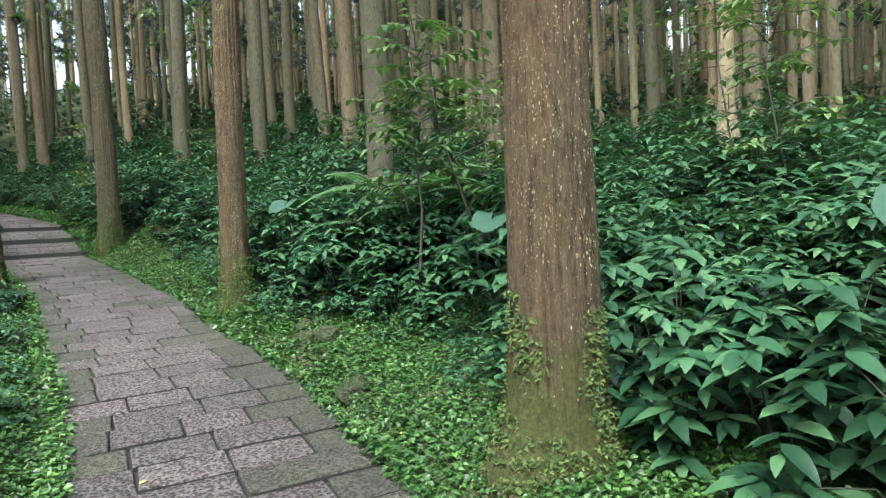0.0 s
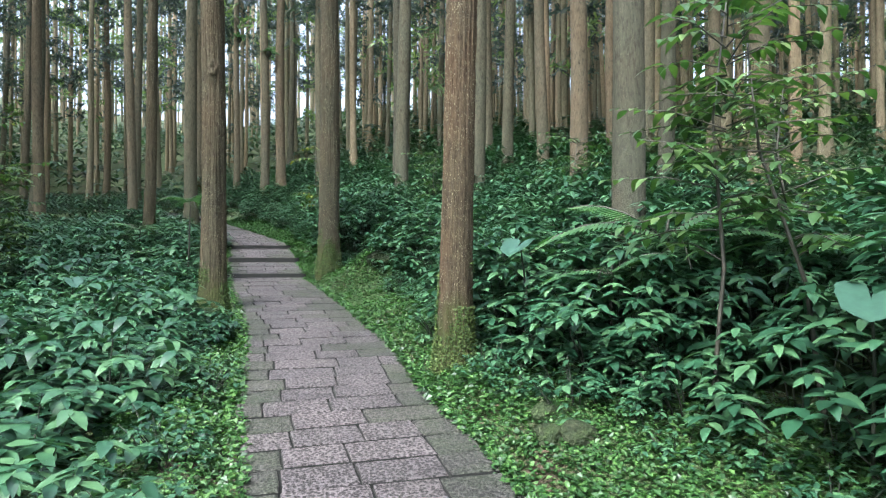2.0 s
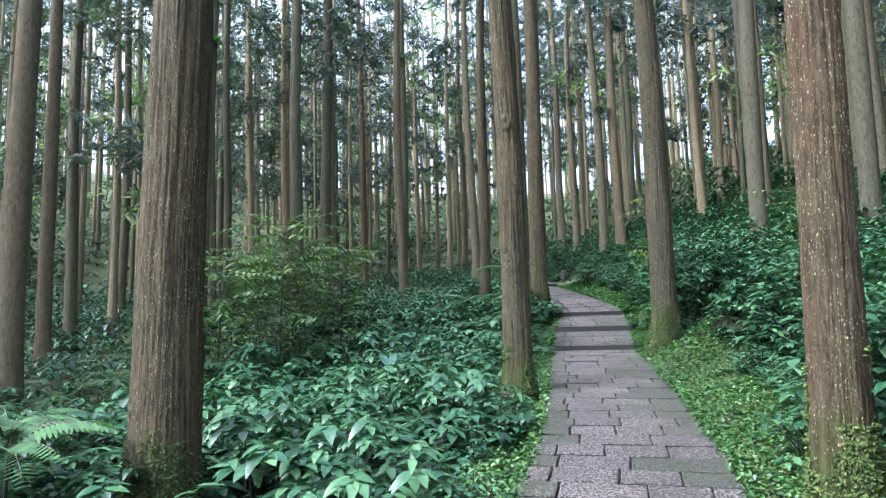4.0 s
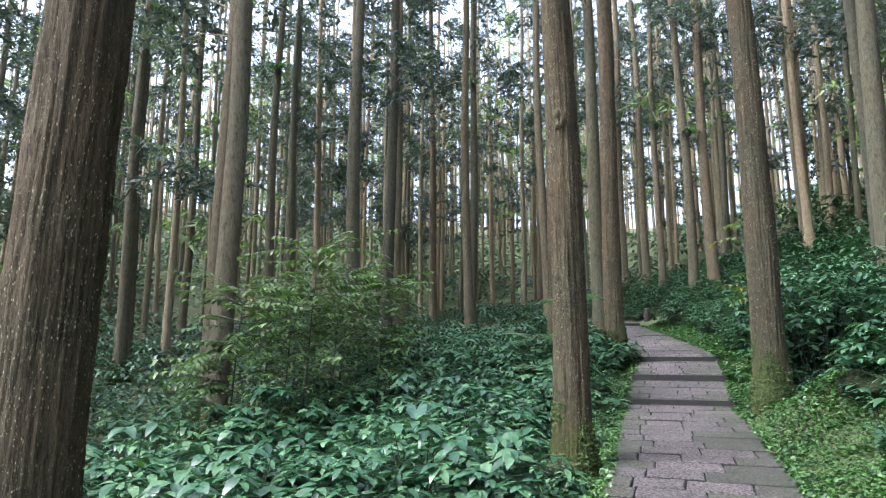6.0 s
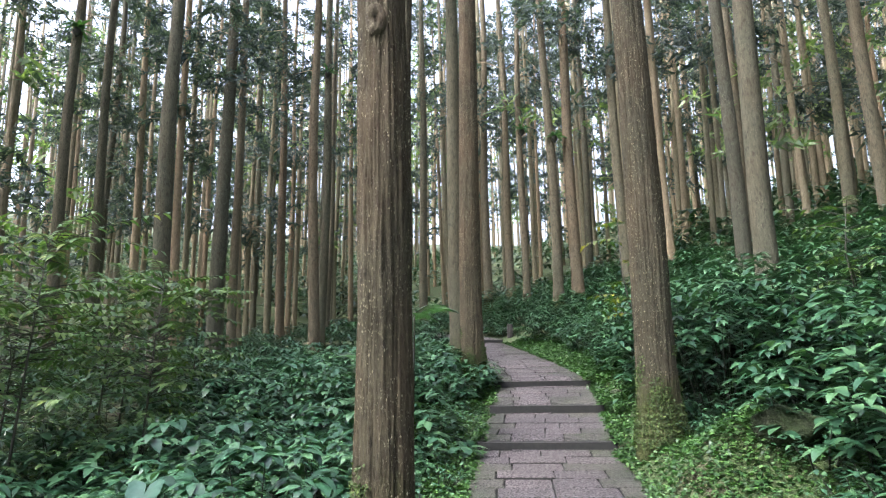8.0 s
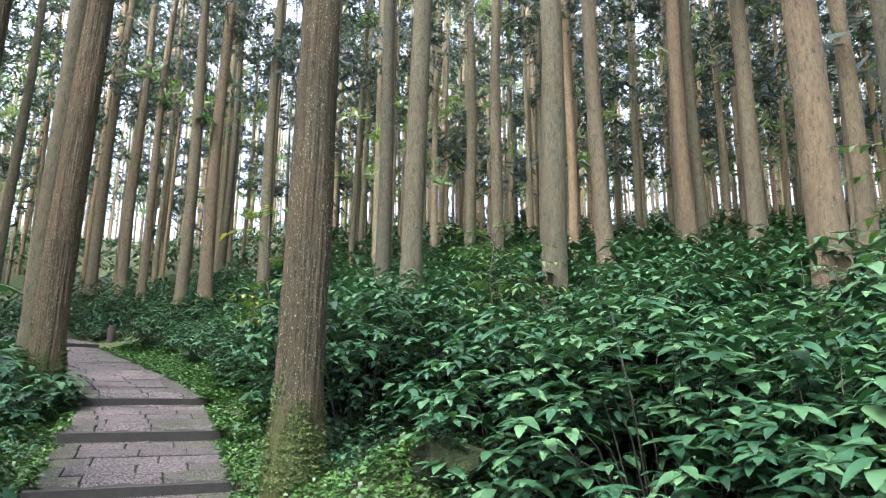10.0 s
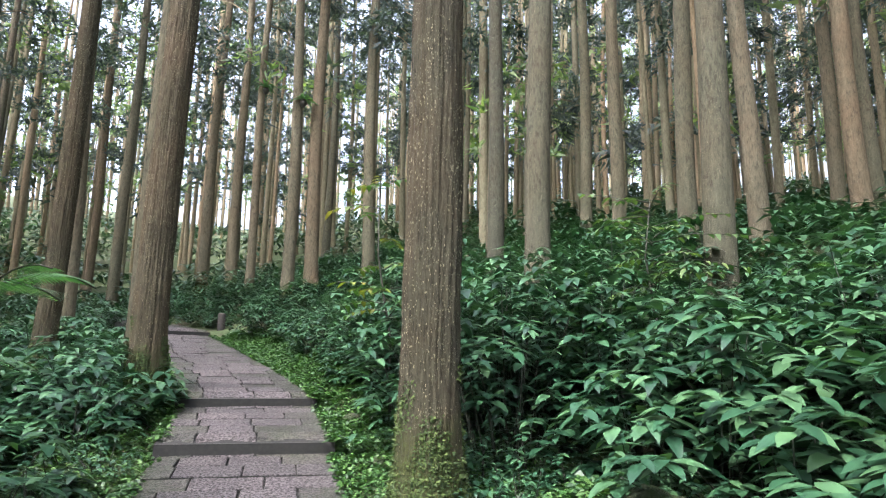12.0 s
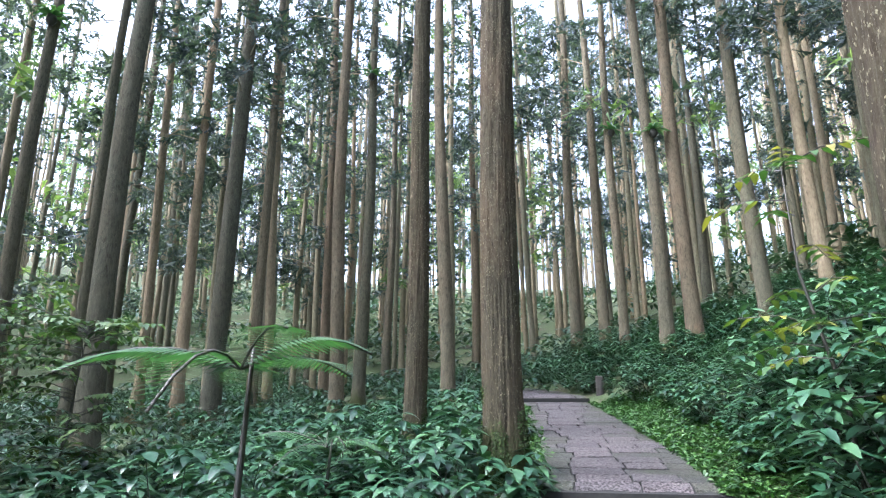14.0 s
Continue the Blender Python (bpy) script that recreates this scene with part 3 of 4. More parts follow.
def sapling(name, x, y, height, seed, mat, label, twigs=16, leaf_len=0.12, per=9, wide=1.0, lean=(0.1, 0)):
    rnd = random.Random(seed)
    root = new(name)
    root.location = (x, y, land(x, y))
    green, wood, trunk = Geo(), Geo(), Geo()
    top = Vector((lean[0] * height, lean[1] * height, height))
    stem = [Vector((0, 0, -0.1)), top * 0.35 + Vector((0.04, -0.03, 0)), top * 0.7 + Vector((-0.05, 0.04, 0)), top]
    tube(trunk, stem, [0.02, 0.016, 0.011, 0.005], 5)
    for i in range(twigs):
        s = rnd.uniform(0.35, 1.0)
        p = stem[1].lerp(stem[3], (s - 0.35) / 0.65)
        a = rnd.uniform(0, math.tau)
        d = Vector((math.cos(a), math.sin(a), rnd.uniform(-0.05, 0.45)))
        ln = wide * rnd.uniform(0.4, 1.0)
        q = p + d * ln - Vector((0, 0, 0.12 * ln))
        tube(wood, [p, p.lerp(q, 0.5) + Vector((0, 0, 0.06)), q], [0.008, 0.006, 0.003], 3)
        for k in range(per):
            u = 0.3 + 0.7 * k / (per - 1)
            b = p.lerp(q, u) + Vector((0, 0, 0.05 * math.sin(math.pi * u)))
            side = d.cross((0, 0, 1)).normalized() * (1 if k % 2 else -1)
            leaf(green, b, side + d * 0.5 + Vector((0, 0, rnd.uniform(-0.5, 0.1))), (0, 0, 1), leaf_len * rnd.uniform(0.7, 1.2), leaf_len * 0.42, rnd.uniform(0.1, 0.5), 0.2, 3)
    part("foliage", green, mat, root)
    part("stem", trunk, FERN_STEM, root)
    part("twig_work", wood, FERN_STEM, root, kind="stuff")
    return tagged(root, label, "sapling")


def stand(kinds, places, rnd, low=0.8, high=1.2):
    for x, y in places:
        s = rnd.uniform(low, high)
        m = Matrix.Translation((x, y, land(x, y) - 0.03)) @ Euler((0, 0, rnd.uniform(0, 6.28))).to_matrix().to_4x4() @ Matrix.Scale(s, 4)
        ob = rnd.choice(kinds)
        c = copy_thing(ob, m)
        c.scale = (s, s, s * rnd.uniform(0.85, 1.15))


BIG = [shrub("broadleaf_shrub", SHRUB, "dark green broadleaf shrub with drooping whorled leaves", "shrubs of the bank", (300 + i, h, w, n, 0.185, 7, 4))
       for i, (h, w, n) in enumerate(((1.15, 0.85, 100), (0.95, 0.75, 84), (1.35, 0.9, 115), (0.8, 0.7, 72)))]
TALL = [shrub("tall_shrub", SHRUB, "tall dark green shrub with drooping whorled leaves", "tall shrubs of the bank", (305 + i, h, w, n, 0.18, 7, 4))
        for i, (h, w, n) in enumerate(((1.7, 0.95, 165), (1.45, 0.9, 145)))]
LOW = [shrub("low_shrub", SHRUB, "low green shrub with broad whorled leaves in the hollow", "shrubs of the hollow", (310 + i, h, w, n, 0.18, 7, 4))
       for i, (h, w, n) in enumerate(((0.62, 0.75, 66), (0.5, 0.7, 60), (0.75, 0.7, 62)))]
HERB = [shrub("herb", SHRUB, "small bushy green herb at the shrubs' edge", "herbs of the verge", (330 + i, h, w, n, 0.085, 4, 3, 0.45))
        for i, (h, w, n) in enumerate(((0.34, 0.36, 46), (0.24, 0.34, 40), (0.45, 0.3, 46)))]
LIGHT = [shrub("light_shrub", SHRUB_PALE, "yellow-green thin-leaved shrub in the hollow", "light shrubs", (340 + i, h, w, n, 0.12, 5, 3))
         for i, (h, w, n) in enumerate(((1.5, 0.9, 90), (1.2, 0.8, 75)))]
for i, ob in enumerate(BIG + TALL + LOW + HERB + LIGHT):
    ob.location = (5.0 + 0.9 * (i % 5), -6.0 - 1.2 * (i // 5), land(5.0 + 0.9 * (i % 5), -6.0 - 1.2 * (i // 5)))


def scatter(rnd, count, gap, inside, x0, x1, y0, y1, keep=()):
    out = list(keep)
    n = len(out)
    for _ in range(count * 30):
        if len(out) - n >= count:
            break
        x, y = rnd.uniform(x0, x1), rnd.uniform(y0, y1)
        if inside(x, y) and all((x - u) ** 2 + (y - v) ** 2 > gap * gap for u, v in out):
            out.append((x, y))
    return out[n:]


def clear_of_trees(x, y, r=0.45):
    return all((x - t[0]) ** 2 + (y - t[1]) ** 2 > r * r for t in near_trees)


prnd = random.Random(77)


def verge_right(y):
    """How far to the side of the path's middle the shrubs begin on the bank."""
    return float(np.interp(y, (-4, 1.5, 3, 4.5, 6, 7.5, 9, 11, 14, 14.8, 16, 17.5, 19, 24), (2.4, 2.4, 2.5, 2.8, 2.5, 2.0, 2.2, 2.6, 2.7, 2.7, 2.25, 1.95, 1.8, 1.7)))


def verge_left(y):
    return float(np.interp(y, (-2, 3, 6, 9, 11, 13, 16, 18, 20, 24), (2.0, 1.85, 1.6, 1.5, 1.55, 1.6, 1.6, 1.55, 1.7, 1.7)))


right_near = scatter(prnd, 84, 0.58, lambda x, y: verge_right(y) < x - path_x(y) < verge_right(y) + 3.6 and clear_of_trees(x, y), 1, 9, -1.5, 10)
right_upper = scatter(prnd, 92, 0.62, lambda x, y: verge_right(y) < x - path_x(y) < verge_right(y) + 4.2 and clear_of_trees(x, y), 1, 9, 10, 21, right_near)
left_near = scatter(prnd, 165, 0.64, lambda x, y: verge_left(y) < path_x(y) - x < 6.7 and clear_of_trees(x, y, 0.5), -11, 0, 3.5, 26)
end_near = scatter(prnd, 95, 0.7, lambda x, y: abs(x - path_x(y)) > 1.6 and clear_of_trees(x, y), -7, 3.5, 20, 34, right_upper + left_near)
stand(BIG, right_near, prnd, 0.8, 1.2)
stand(TALL + BIG[:1], right_upper, prnd, 0.85, 1.15)
stand(LOW, left_near, prnd, 0.95, 1.35)
stand(BIG, end_near, prnd, 0.55, 0.9)
stand(LIGHT, scatter(prnd, 14, 1.0, lambda x, y: True, -9, -5, 11.5, 18), prnd, 0.7, 1.1)

stand(HERB, scatter(prnd, 75, 0.33, lambda x, y: verge_right(y) - 0.75 < x - path_x(y) < verge_right(y) + 0.1 and clear_of_trees(x, y, 0.35), 1, 5, 3.2, 19), prnd, 0.7, 1.3)
stand(HERB, scatter(prnd, 45, 0.33, lambda x, y: verge_left(y) - 0.45 < path_x(y) - x < verge_left(y) + 0.1 and clear_of_trees(x, y, 0.35), -4, 0, 3, 21), prnd, 0.6, 1.1)


def undergrowth(places, rnd, low, high, geo, tips=25, blades=5):
    """Bushy low growth under far trees, leaf by leaf."""
    for x, y in places:
        s = rnd.uniform(low, high)
        z = land(x, y)
        for _ in range(tips):
            a, r = rnd.uniform(0, math.tau), s * math.sqrt(rnd.random())
            tip = Vector((x + r * math.cos(a), y + r * math.sin(a), z + 0.85 * s * (1 - 0.5 * (r / s) ** 2) * rnd.random() ** 0.4))
            turn = rnd.uniform(0, 6.28)
            for k in range(blades):
                b = turn + k * math.tau / blades
                leaf(geo, tip, (math.cos(b), math.sin(b), rnd.uniform(-0.3, 0.4)), (0, 0, 1), 0.26 * s, 0.10 * s, rnd.uniform(0.1, 0.5), 0.2, 2)


far_green = Geo()
bank_far = scatter(prnd, 230, 0.75, lambda x, y: x - path_x(y) > verge_right(y) + 3.4, 3, 12, -2, 32)
bank_far += scatter(prnd, 110, 1.2, lambda x, y: x > 12 or y > 32, 2, 24, -2, 42, bank_far)
undergrowth(bank_far, prnd, 0.9, 1.5, far_green)
hollow_far = scatter(prnd, 520, 0.8, lambda x, y: path_x(min(y, 30)) - x > 6.3 or (y > 30 and x < 4), -24, 4, 2, 42)
undergrowth(hollow_far, prnd, 0.75, 1.2, far_green)
slope_far = scatter(prnd, 640, 1.5, lambda x, y: 24 < math.hypot(x, y - 10) < 70 and y > 4, -62, 55, 4, 80, hollow_far)
undergrowth(slope_far, prnd, 1.7, 2.6, far_green, 20, 4)
far_growth = tagged(new("far_undergrowth"), "dense green undergrowth beneath the far cedars", "undergrowth", kind="stuff")
part("leaves", far_green, SHRUB, far_growth, kind="stuff")

# saplings, ferns and big leaves
sapling("sapling", 3.27, 5.6, 3.05, 401, SHRUB_PALE, "slender sapling with sparse yellow-green leaves on the bank", 44, 0.16, 9, 0.85, (0.05, 0.0))
sapling("sapling", 3.82, 5.15, 2.6, 402, SHRUB_PALE, "slender sapling with sparse yellow-green leaves on the bank", 20, 0.15, 7, 0.7, (-0.15, 0.1))
for i, (x, y, h) in enumerate(((6.4, 3.6, 2.6), (7.6, 5.0, 3.0), (8.8, 3.2, 3.2), (5.6, 7.6, 2.4), (6.9, 9.2, 2.8), (5.3, 12.4, 2.2), (3.7, 17.6, 2.2))):
    sapling("sapling", x, y, h, 430 + i, SHRUB_PALE, "leafy green sapling on the upper bank", 34, 0.14, 9, 1.0, (0.05, 0.05))
sapling("sapling", 0.95, 18.5, 2.75, 403, YELLOWING, "young tree with yellowing broad leaves beside the path", 18, 0.15, 8, 0.75, (-0.08, -0.03))
for i, (x, y, h, w) in enumerate(((-5.9, 13.6, 3.2, 1.35), (-6.9, 14.3, 2.8, 1.3), (-5.3, 14.9, 2.6, 1.1), (-6.3, 12.4, 2.5, 1.2), (-7.4, 16.4, 3.0, 1.3), (-8.2, 15.2, 2.8, 1.2), (-8.1, 17.7, 2.9, 1.2), (-7.2, 18.4, 2.5, 1.1))):
    sapling("sapling", x, y, h, 410 + i, SHRUB_PALE, "spreading light-green bushy sapling in the hollow", 60, 0.145, 16, w, (0.08, 0.02))

fern("tree_fern", -1.88, 15.45, 7, 0.8, 501, 2.3 - land(-1.88, 15.45), 30, "tall fern on a thin dark stalk with arching fronds")
fern("tree_fern", 3.92, 7.21, 6, 1.5, 502, 1.0, 30, "large fern with long arching fronds on the bank")
fern("tree_fern", -3.59, 18.7, 7, 0.9, 503, 0.7, 24, "tall fern on a thin dark stalk with arching fronds")
for i, (x, y, n, ln, st) in enumerate(((-3.34, 6.6, 9, 0.95, 0.85), (-3.73, 6.9, 8, 0.9, 0.9), (-2.5, 6.3, 7, 0.8, 0.45), (-4.6, 7.6, 8, 0.9, 0.8), (4.7, 6.3, 7, 0.9, 0.8), (6.6, 15.8, 6, 1.2, 1.0),
                                       (5.86, 17.1, 6, 1.1, 1.0), (2.9, 17.6, 6, 0.8, 0.9), (-4.2, 20.2, 6, 0.7, 0.4), (-3.0, 17.0, 6, 0.8, 0.5), (3.2, 7.0, 6, 0.8, 0.8))):
    fern("fern", x, y, n, ln, 510 + i, st)


def taro(x, y, top, size, turn, seed):
    root = new("taro_plant")
    root.location = (x, y, land(x, y))
    stalk, blade = Geo(), Geo()
    h = top - land(x, y)
    tip = Vector((0.12 * math.cos(turn), 0.12 * math.sin(turn), h))
    tube(stalk, [(0, 0, -0.05), (0.02, 0, h * 0.6), tip], [0.014, 0.011, 0.007], 6)
    rnd = random.Random(seed)
    way, side = Vector((math.cos(turn), math.sin(turn), -0.25)).normalized(), Vector((-math.sin(turn), math.cos(turn), 0))
    outline = []
    for k in range(24):
        a = k * math.tau / 24
        r = size * (0.52 + 0.30 * math.cos(a) - (0.38 if k == 12 else 0.0) + 0.10 * math.cos(3 * a)) * rnd.uniform(0.96, 1.04)
        outline.append(tip + way * (r * math.cos(a)) + side * (r * math.sin(a) * 0.85) + Vector((0, 0, 0.06 * abs(math.sin(a)) - 0.12 * (r / size) ** 2 * size)))
    blade.add([tip, *outline], [(0, 1 + k, 1 + (k + 1) % 24) for k in range(24)])
    part("stalk", stalk, STEM, root)
    part("leaf_blade", blade, TARO, root, "broad pale bluish leaf blade")
    return tagged(root, "taro plant with a broad pale heart-shaped leaf", "plant")


for i, (x, y, top, size, turn) in enumerate(((2.6, 7.6, 1.3, 0.34, 4.0), (3.5, 1.1, 0.95, 0.5, 3.4), (3.6, 4.6, 0.98, 0.4, 3.9), (-3.06, 12.4, 0.8, 0.3, 5.2), (3.2, 16.7, 2.1, 0.3, 4.4))):
    taro(x, y, top, size, turn, 600 + i)


def nest_fern(x, y, height, seed):
    rnd = random.Random(seed)
    root = new("nest_fern")
    root.location = (x + 0.16, y - 0.14, height)
    geo, base = Geo(), Geo()
    for k in range(16):
        a = k * 2.4
        leaf(geo, (0, 0, 0), (math.cos(a), math.sin(a), rnd.uniform(0.3, 1.1)), (0, 0, 1), rnd.uniform(0.5, 0.8), 0.1, rnd.uniform(0.3, 0.7), 0.2, 4)
    tube(base, [(0, 0, -0.22), (0, 0, -0.1), (0, 0, 0.04)], [0.05, 0.13, 0.09], 8)
    part("frond_crown", geo, FERN, root)
    part("root_ball", base, FERN_STEM, root)
    tagged(root, "bright green nest fern growing on a cedar trunk", "fern", "nest ferns")


for i, (x, y, h) in enumerate(((-2.73, 33.3, 11.6), (-10.0, 29.8, 13.6), (-13.7, 21.3, 11.4), (-1.25, 31.3, 10.4))):
    nest_fern(x, y, h, 700 + i)


# ---- rocks, roots, fallen leaves, the post ----
def rock(x, y, sx, sy, sz, seed, label="low rounded rock covered in moss"):
    bm = bmesh.new()
    bmesh.ops.create_icosphere(bm, subdivisions=4, radius=1.0)
    for v in bm.verts:
        n = noise.noise(v.co * 1.3 + Vector((seed, 0, 0))) * 0.32 + noise.noise(v.co * 4.0 + Vector((0, seed, 0))) * 0.10 + noise.noise(v.co * 11 + Vector((0, 0, seed))) * 0.03
        v.co = v.co * (1 + n)
        v.co = Vector((v.co.x * sx, v.co.y * sy, v.co.z * sz))
    me = bpy.data.meshes.new("rock")
    bm.to_mesh(me)
    bm.free()
    me.materials.append(ROCK)
    me.polygons.foreach_set("use_smooth", [True] * len(me.polygons))
    ob = new("rock", me)
    ob.location = (x, y, land(x, y) + sz * 0.12)
    ob.rotation_euler = (0, 0, seed)
    return tagged(ob, label, "rock")


rock(1.95, 14.35, 0.3, 0.26, 0.2, 3.1, "large boulder overgrown with bright moss")
for i, (x, y, s) in enumerate(((2.2, 5.95, 0.12), (2.38, 5.85, 0.13), (2.05, 4.4, 0.14), (2.5, 7.3, 0.15), (2.85, 6.9, 0.14), (2.3, 6.3, 0.12), (-1.15, 9.5, 0.16), (-1.5, 9.9, 0.14), (-0.95, 11.4, 0.15),
                                (0.75, 17.3, 0.09), (0.55, 18.9, 0.11), (-1.75, 16.2, 0.14), (0.95, 17.9, 0.1), (-3.0, 30.2, 0.3))):
    rock(x, y, s * 1.2, s, s * 0.75, 5.0 + i)

post = Geo()
tube(post, [(0, 0, -0.1), (0, 0, 0.02), (0, 0, 0.40), (0, 0, 0.435), (0, 0, 0.44)], [0.1, 0.1, 0.097, 0.08, 0.04], 14)
post_ob = new("wooden_post", post.mesh("wooden_post", WOOD))
post_ob.location = (-2.75, 29.0, land(-2.75, 29.0))
tagged(post_ob, "short dark round wooden post beside the path", "post")

roots = new("exposed_root", None)
root_geo = Geo()
tube(root_geo, [(-0.28, 0, -0.03), (-0.15, 0.05, 0.05), (0.05, 0.03, 0.065), (0.25, -0.03, 0.03), (0.36, -0.08, -0.03)], [0.03, 0.05, 0.055, 0.045, 0.02], 9)
roots.location = (1.78, 1.62, land(1.78, 1.62))
part("root", root_geo, BROWN, roots)
tagged(roots, "reddish-brown exposed root in the ground cover", "root")


def fallen(name, x, y, z, size, turn, mat, label):
    geo = Geo()
    leaf(geo, (0, 0, 0.012), (math.cos(turn), math.sin(turn), 0.08), (0, 0, 1), size, size * 0.5, 0.05, 0.3, 4)
    ob = new(name, geo.mesh(name, mat))
    ob.location = (x, y, z)
    tagged(ob, label, "leaf", "fallen leaves")


frnd = random.Random(31)
fallen("fallen_leaf", 1.47, 3.3, land(1.47, 3.3) + 0.03, 0.11, 1.9, YELLOW, "yellow fallen leaf at the path's edge")
fallen("fallen_leaf", 0.45, 3.52, path_z(3.52) + 0.004, 0.05, 0.4, YELLOW, "small pale fallen leaf on the stone path")
for _ in range(60):
    y = frnd.uniform(1.5, 18)
    d = frnd.choice((-1, 1, 1)) * frnd.uniform(0.75, 2.3)
    x = path_x(y) + d
    z = path_z(y) + 0.004 if abs(d) < PATH_W / 2 else land(x, y) + 0.03
    fallen("fallen_leaf", x, y, z, frnd.uniform(0.05, 0.1), frnd.uniform(0, 6.28), frnd.choice((YELLOW, BROWN, BROWN)), "curled fallen leaf on the mossy verge")


# ---- the carpet of small plants on both verges ----
def carpet(name, label, count, region, seed, size):
    rng = np.random.default_rng(seed)
    spots = []
    while len(spots) < count:
        y = 1.0 + 27.0 * rng.random() ** 1.4
        side, width = region(y)
        d = 0.76 + (width + 0.04) * rng.random()
        x = path_x(y) + side * d
        patch = noise.noise((x * 0.9, y * 0.9, seed)) + 0.5 * noise.noise((x * 3.1, y * 3.1, seed))
        if patch < rng.uniform(-0.9, 0.0) - 0.22 * (d > 0.95):
            continue
        spots.append((x, y, land(x, y) if d > 0.9 else max(land(x, y), path_z(y) - 0.03), patch))
    spots = np.array(spots)
    n = len(spots)
    big = size * (0.65 + 0.8 * rng.random(n)) * (1 + 0.35 * spots[:, 3]) * (1 + 0.022 * spots[:, 1])
    turn = rng.random(n) * math.tau
    lift = rng.normal(0.15, 0.35, n)
    h = 0.012 + 0.065 * rng.random(n) ** 1.5 * (0.8 + spots[:, 3].clip(0, 1))
    ahead = np.stack([np.cos(turn) * np.cos(lift), np.sin(turn) * np.cos(lift), np.sin(lift)], 1)
    side = np.stack([-np.sin(turn), np.cos(turn), rng.normal(0, 0.3, n)], 1)
    base = spots[:, :3] + np.stack([0 * h, 0 * h, h], 1)
    bend = np.zeros((n, 3))
    bend[:, 2] = -0.25 * big
    quad = np.stack([base, base + ahead * (0.5 * big)[:, None] + side * (0.36 * big)[:, None], base + ahead * big[:, None] + bend,
                     base + ahead * (0.5 * big)[:, None] - side * (0.36 * big)[:, None]], 1).reshape(-1, 3)
    faces = [f for i in range(0, 4 * n, 4) for f in ((i, i + 1, i + 2), (i, i + 2, i + 3))]
    me = bpy.data.meshes.new(name)
    me.from_pydata(quad.tolist(), [], faces)
    me.materials.append(COVER)
    tagged(new(name, me), label, "ground cover", kind="stuff")


carpet("verge_plants_right", "carpet of small bright green leaves beside the path", 118000, lambda y: (1, verge_right(y) - 0.5), 3, 0.037)
carpet("verge_plants_left", "carpet of small bright green leaves along the path", 76000, lambda y: (-1, verge_left(y) - 0.5), 4, 0.037)


# ---- the stone path ----
path = tagged(new("path"), "rough grey stone slab path with mossy edges and low steps", "path", kind="structure")
bed = Geo()


def across(y):
    a, b = Vector((path_x(y - 0.2), y - 0.2, 0)), Vector((path_x(y + 0.2), y + 0.2, 0))
    d = (b - a).normalized()
    return d, Vector((d.y, -d.x, 0))


def path_point(y, side, z):
    d, n = across(y)
    return Vector((path_x(y), y, 0)) + n * side + Vector((0, 0, z))


cuts = [-7.0] + [s[0] for s in STEPS] + [35.0]
for lo, hi in zip(cuts[:-1], cuts[1:]):
    rows_y = list(np.linspace(lo, hi - 0.02, max(2, int((hi - lo) / 0.25))))
    verts, faces = [], []
    for y in rows_y:
        z = path_z(y) - 0.034
        verts += [path_point(y, -PATH_W / 2, z - 0.3), path_point(y, -PATH_W / 2, z), path_point(y, PATH_W / 2, z), path_point(y, PATH_W / 2, z - 0.3)]
    for i in range(len(rows_y) - 1):
        a = 4 * i
        faces += [(a + k, a + k + 1, a + k + 5, a + k + 4) for k in range(3)]
    n = len(verts) - 4
    faces += [(3, 2, 1, 0), (n, n + 1, n + 2, n + 3)]
    bed.add(verts, faces)
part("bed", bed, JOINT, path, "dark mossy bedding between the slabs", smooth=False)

# riser faces, painted dark for damp and for the shade below the overhang
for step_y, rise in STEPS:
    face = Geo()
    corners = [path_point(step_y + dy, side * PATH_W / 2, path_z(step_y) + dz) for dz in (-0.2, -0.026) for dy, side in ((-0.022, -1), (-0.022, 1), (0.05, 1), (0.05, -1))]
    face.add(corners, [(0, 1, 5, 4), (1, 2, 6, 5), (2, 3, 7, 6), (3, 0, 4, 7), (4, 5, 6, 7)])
    part("riser", face, RISER, path, "damp riser with the shade under the step's edge put into its dark colour", smooth=False)


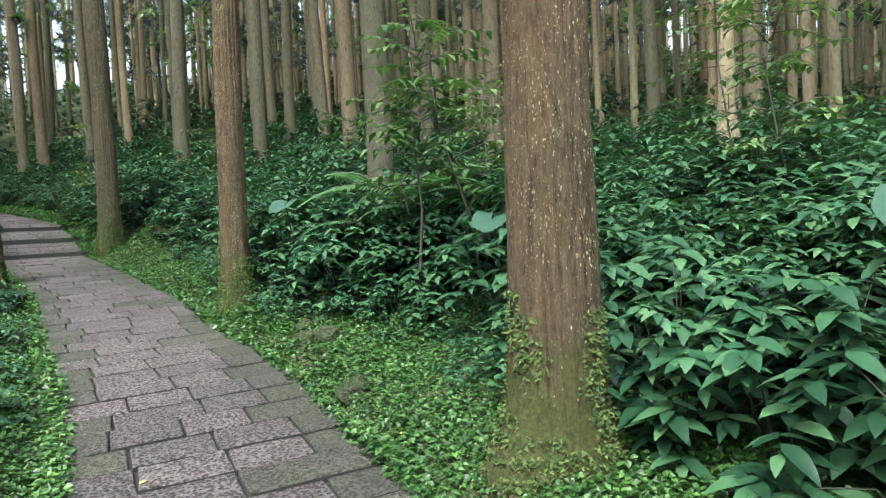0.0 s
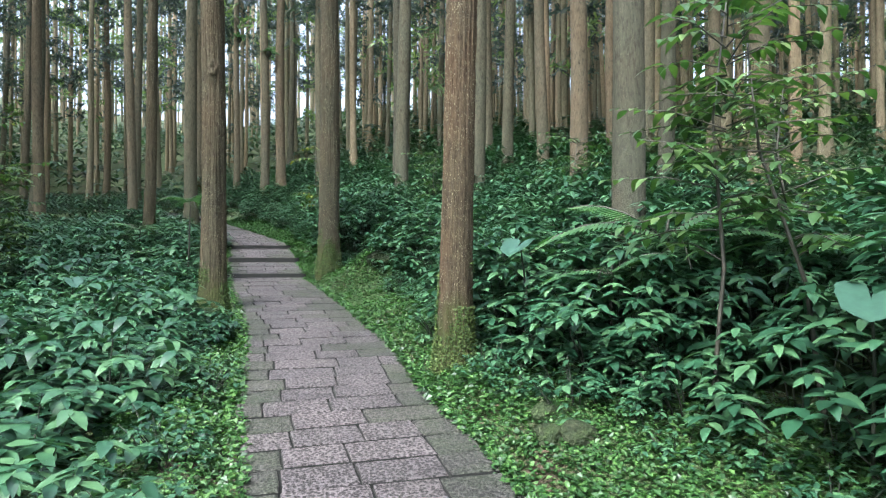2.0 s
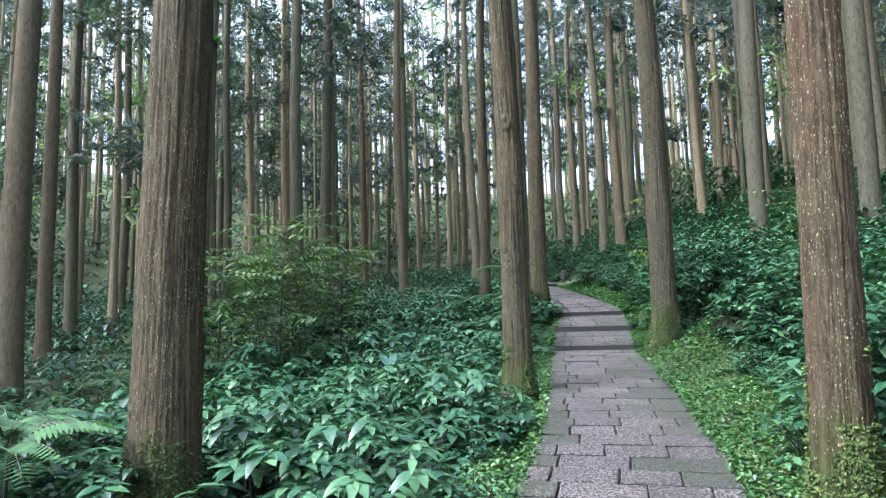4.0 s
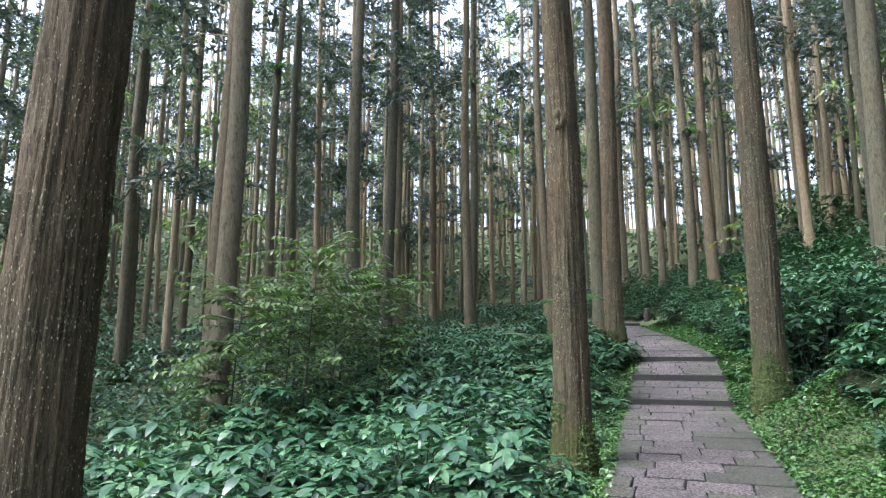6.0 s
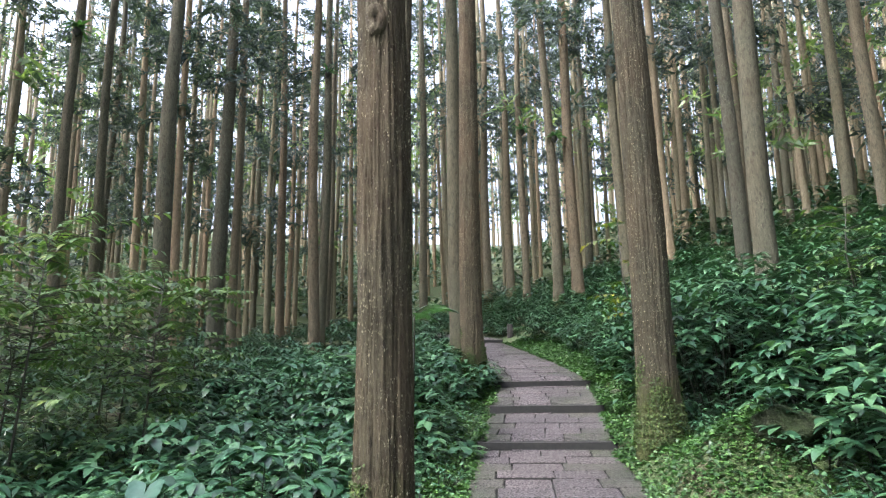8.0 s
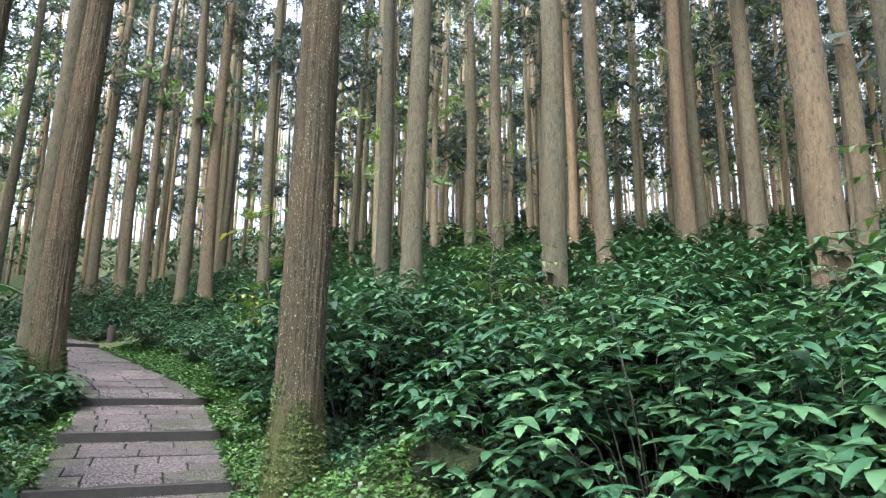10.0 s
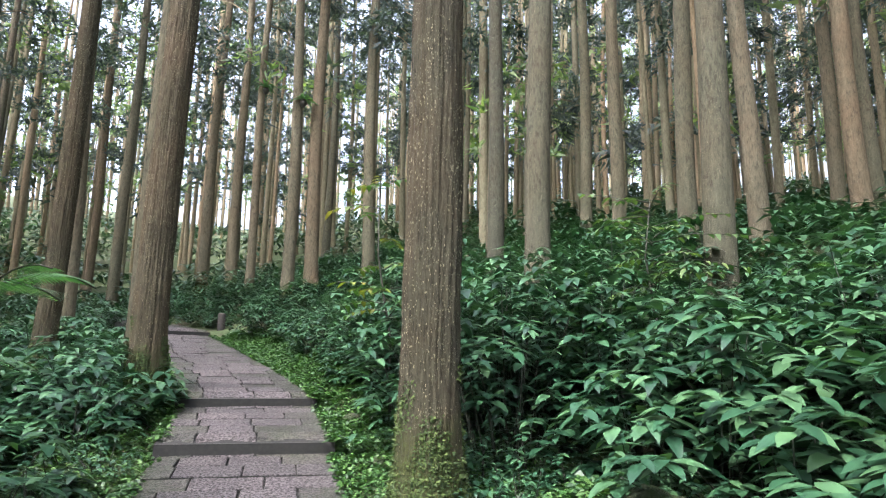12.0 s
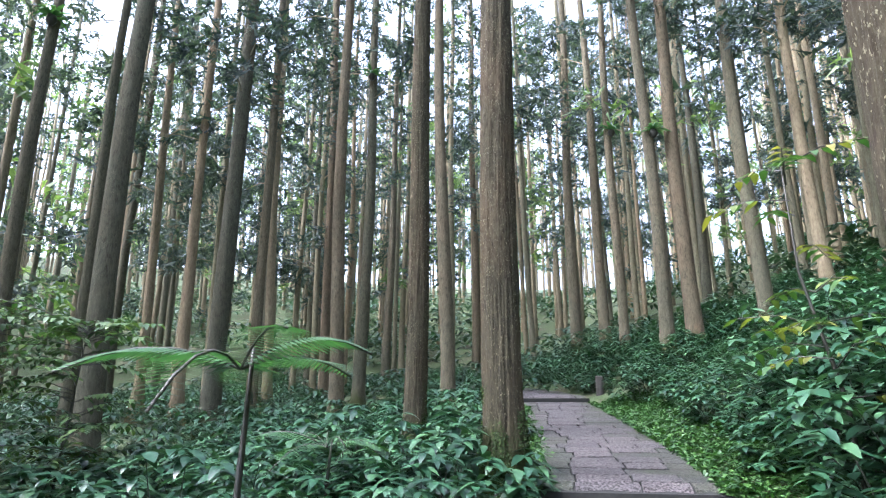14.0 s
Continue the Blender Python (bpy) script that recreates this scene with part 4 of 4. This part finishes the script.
def slab(name, y0, y1, a, b, mat, rnd, thick=0.07, proud=0.0):
    """One stone: a slightly uneven block with worn top edges between two distances along the path and two across it."""
    ring = []
    steps = ((y0, a), (y0, (a + b) / 2), (y0, b), ((y0 + y1) / 2, b), (y1, b), (y1, (a + b) / 2), (y1, a), ((y0 + y1) / 2, a))
    jit = [(rnd.uniform(-0.005, 0.005), rnd.uniform(-0.006, 0.006)) for _ in steps]
    tilt = rnd.uniform(-0.004, 0.006) + proud
    mid = path_point((y0 + y1) / 2, (a + b) / 2, path_z((y0 + y1) / 2))
    geo = Geo()
    lower, upper, top = [], [], []
    for (y, s), (dy, ds) in zip(steps, jit):
        z = path_z(min(max(y, y0 + 0.001), y1 - 0.001)) + tilt + rnd.uniform(-0.003, 0.003)
        p = path_point(y + dy, s + ds, z)
        lower.append(p - Vector((0, 0, thick)) - mid)
        upper.append(p - Vector((0, 0, 0.008)) - mid)
        yc, sc = (y0 + y1) / 2, (a + b) / 2
        inner = path_point(y + dy - 0.009 * np.sign(y - yc), s + ds - 0.009 * np.sign(s - sc), z)
        top.append(inner - mid)
    for ringpts in (lower, upper, top):
        geo.v.extend(ringpts)
    for r in (0, 8):
        for k in range(8):
            j = (k + 1) % 8
            geo.f.append((r + k, r + j, r + 8 + j, r + 8 + k))
    geo.v.append(sum(top, Vector()) / 8 + Vector((0, 0, rnd.uniform(-0.003, 0.003))))
    for k in range(8):
        geo.f.append((16 + k, 16 + (k + 1) % 8, 24))
    ob = part(name, geo, mat, path, smooth=False)
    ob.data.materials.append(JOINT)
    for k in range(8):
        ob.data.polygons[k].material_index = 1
    ob.location = mid
    return ob


srnd = random.Random(9)
half = PATH_W / 2
for lo, hi in zip(cuts[:-1], cuts[1:]):
    far = lo > 20
    count = max(1, round((hi - lo) / (0.47 if far else 0.335)))
    edges = np.linspace(lo, hi, count + 1)
    for i in range(count):
        y0, y1 = edges[i] + 0.013, edges[i + 1] - 0.013
        if i == 0 and lo > 0:
            y0 = lo - 0.05
        if y1 < -4.5:
            continue
        at_x = -half + srnd.uniform(0.0, 0.03)
        end = half - srnd.uniform(0.0, 0.03)
        first = srnd.uniform(0.2, 0.42)
        a = at_x
        while a < end - 0.05:
            w = first if a == at_x else srnd.uniform(0.42, 0.66)
            b = min(end, a + w)
            if end - b < 0.2:
                b = end
            edge = a == at_x or b == end
            lift = 0.0 if edge or far else srnd.uniform(0.0, 0.008)
            slab("stone_slab", y0, y1, a + 0.009, b - 0.009, EDGE if edge and srnd.random() < 0.8 else SLAB, srnd, 0.028 if i == 0 and lo > 0 else 0.07, lift)
            a = b
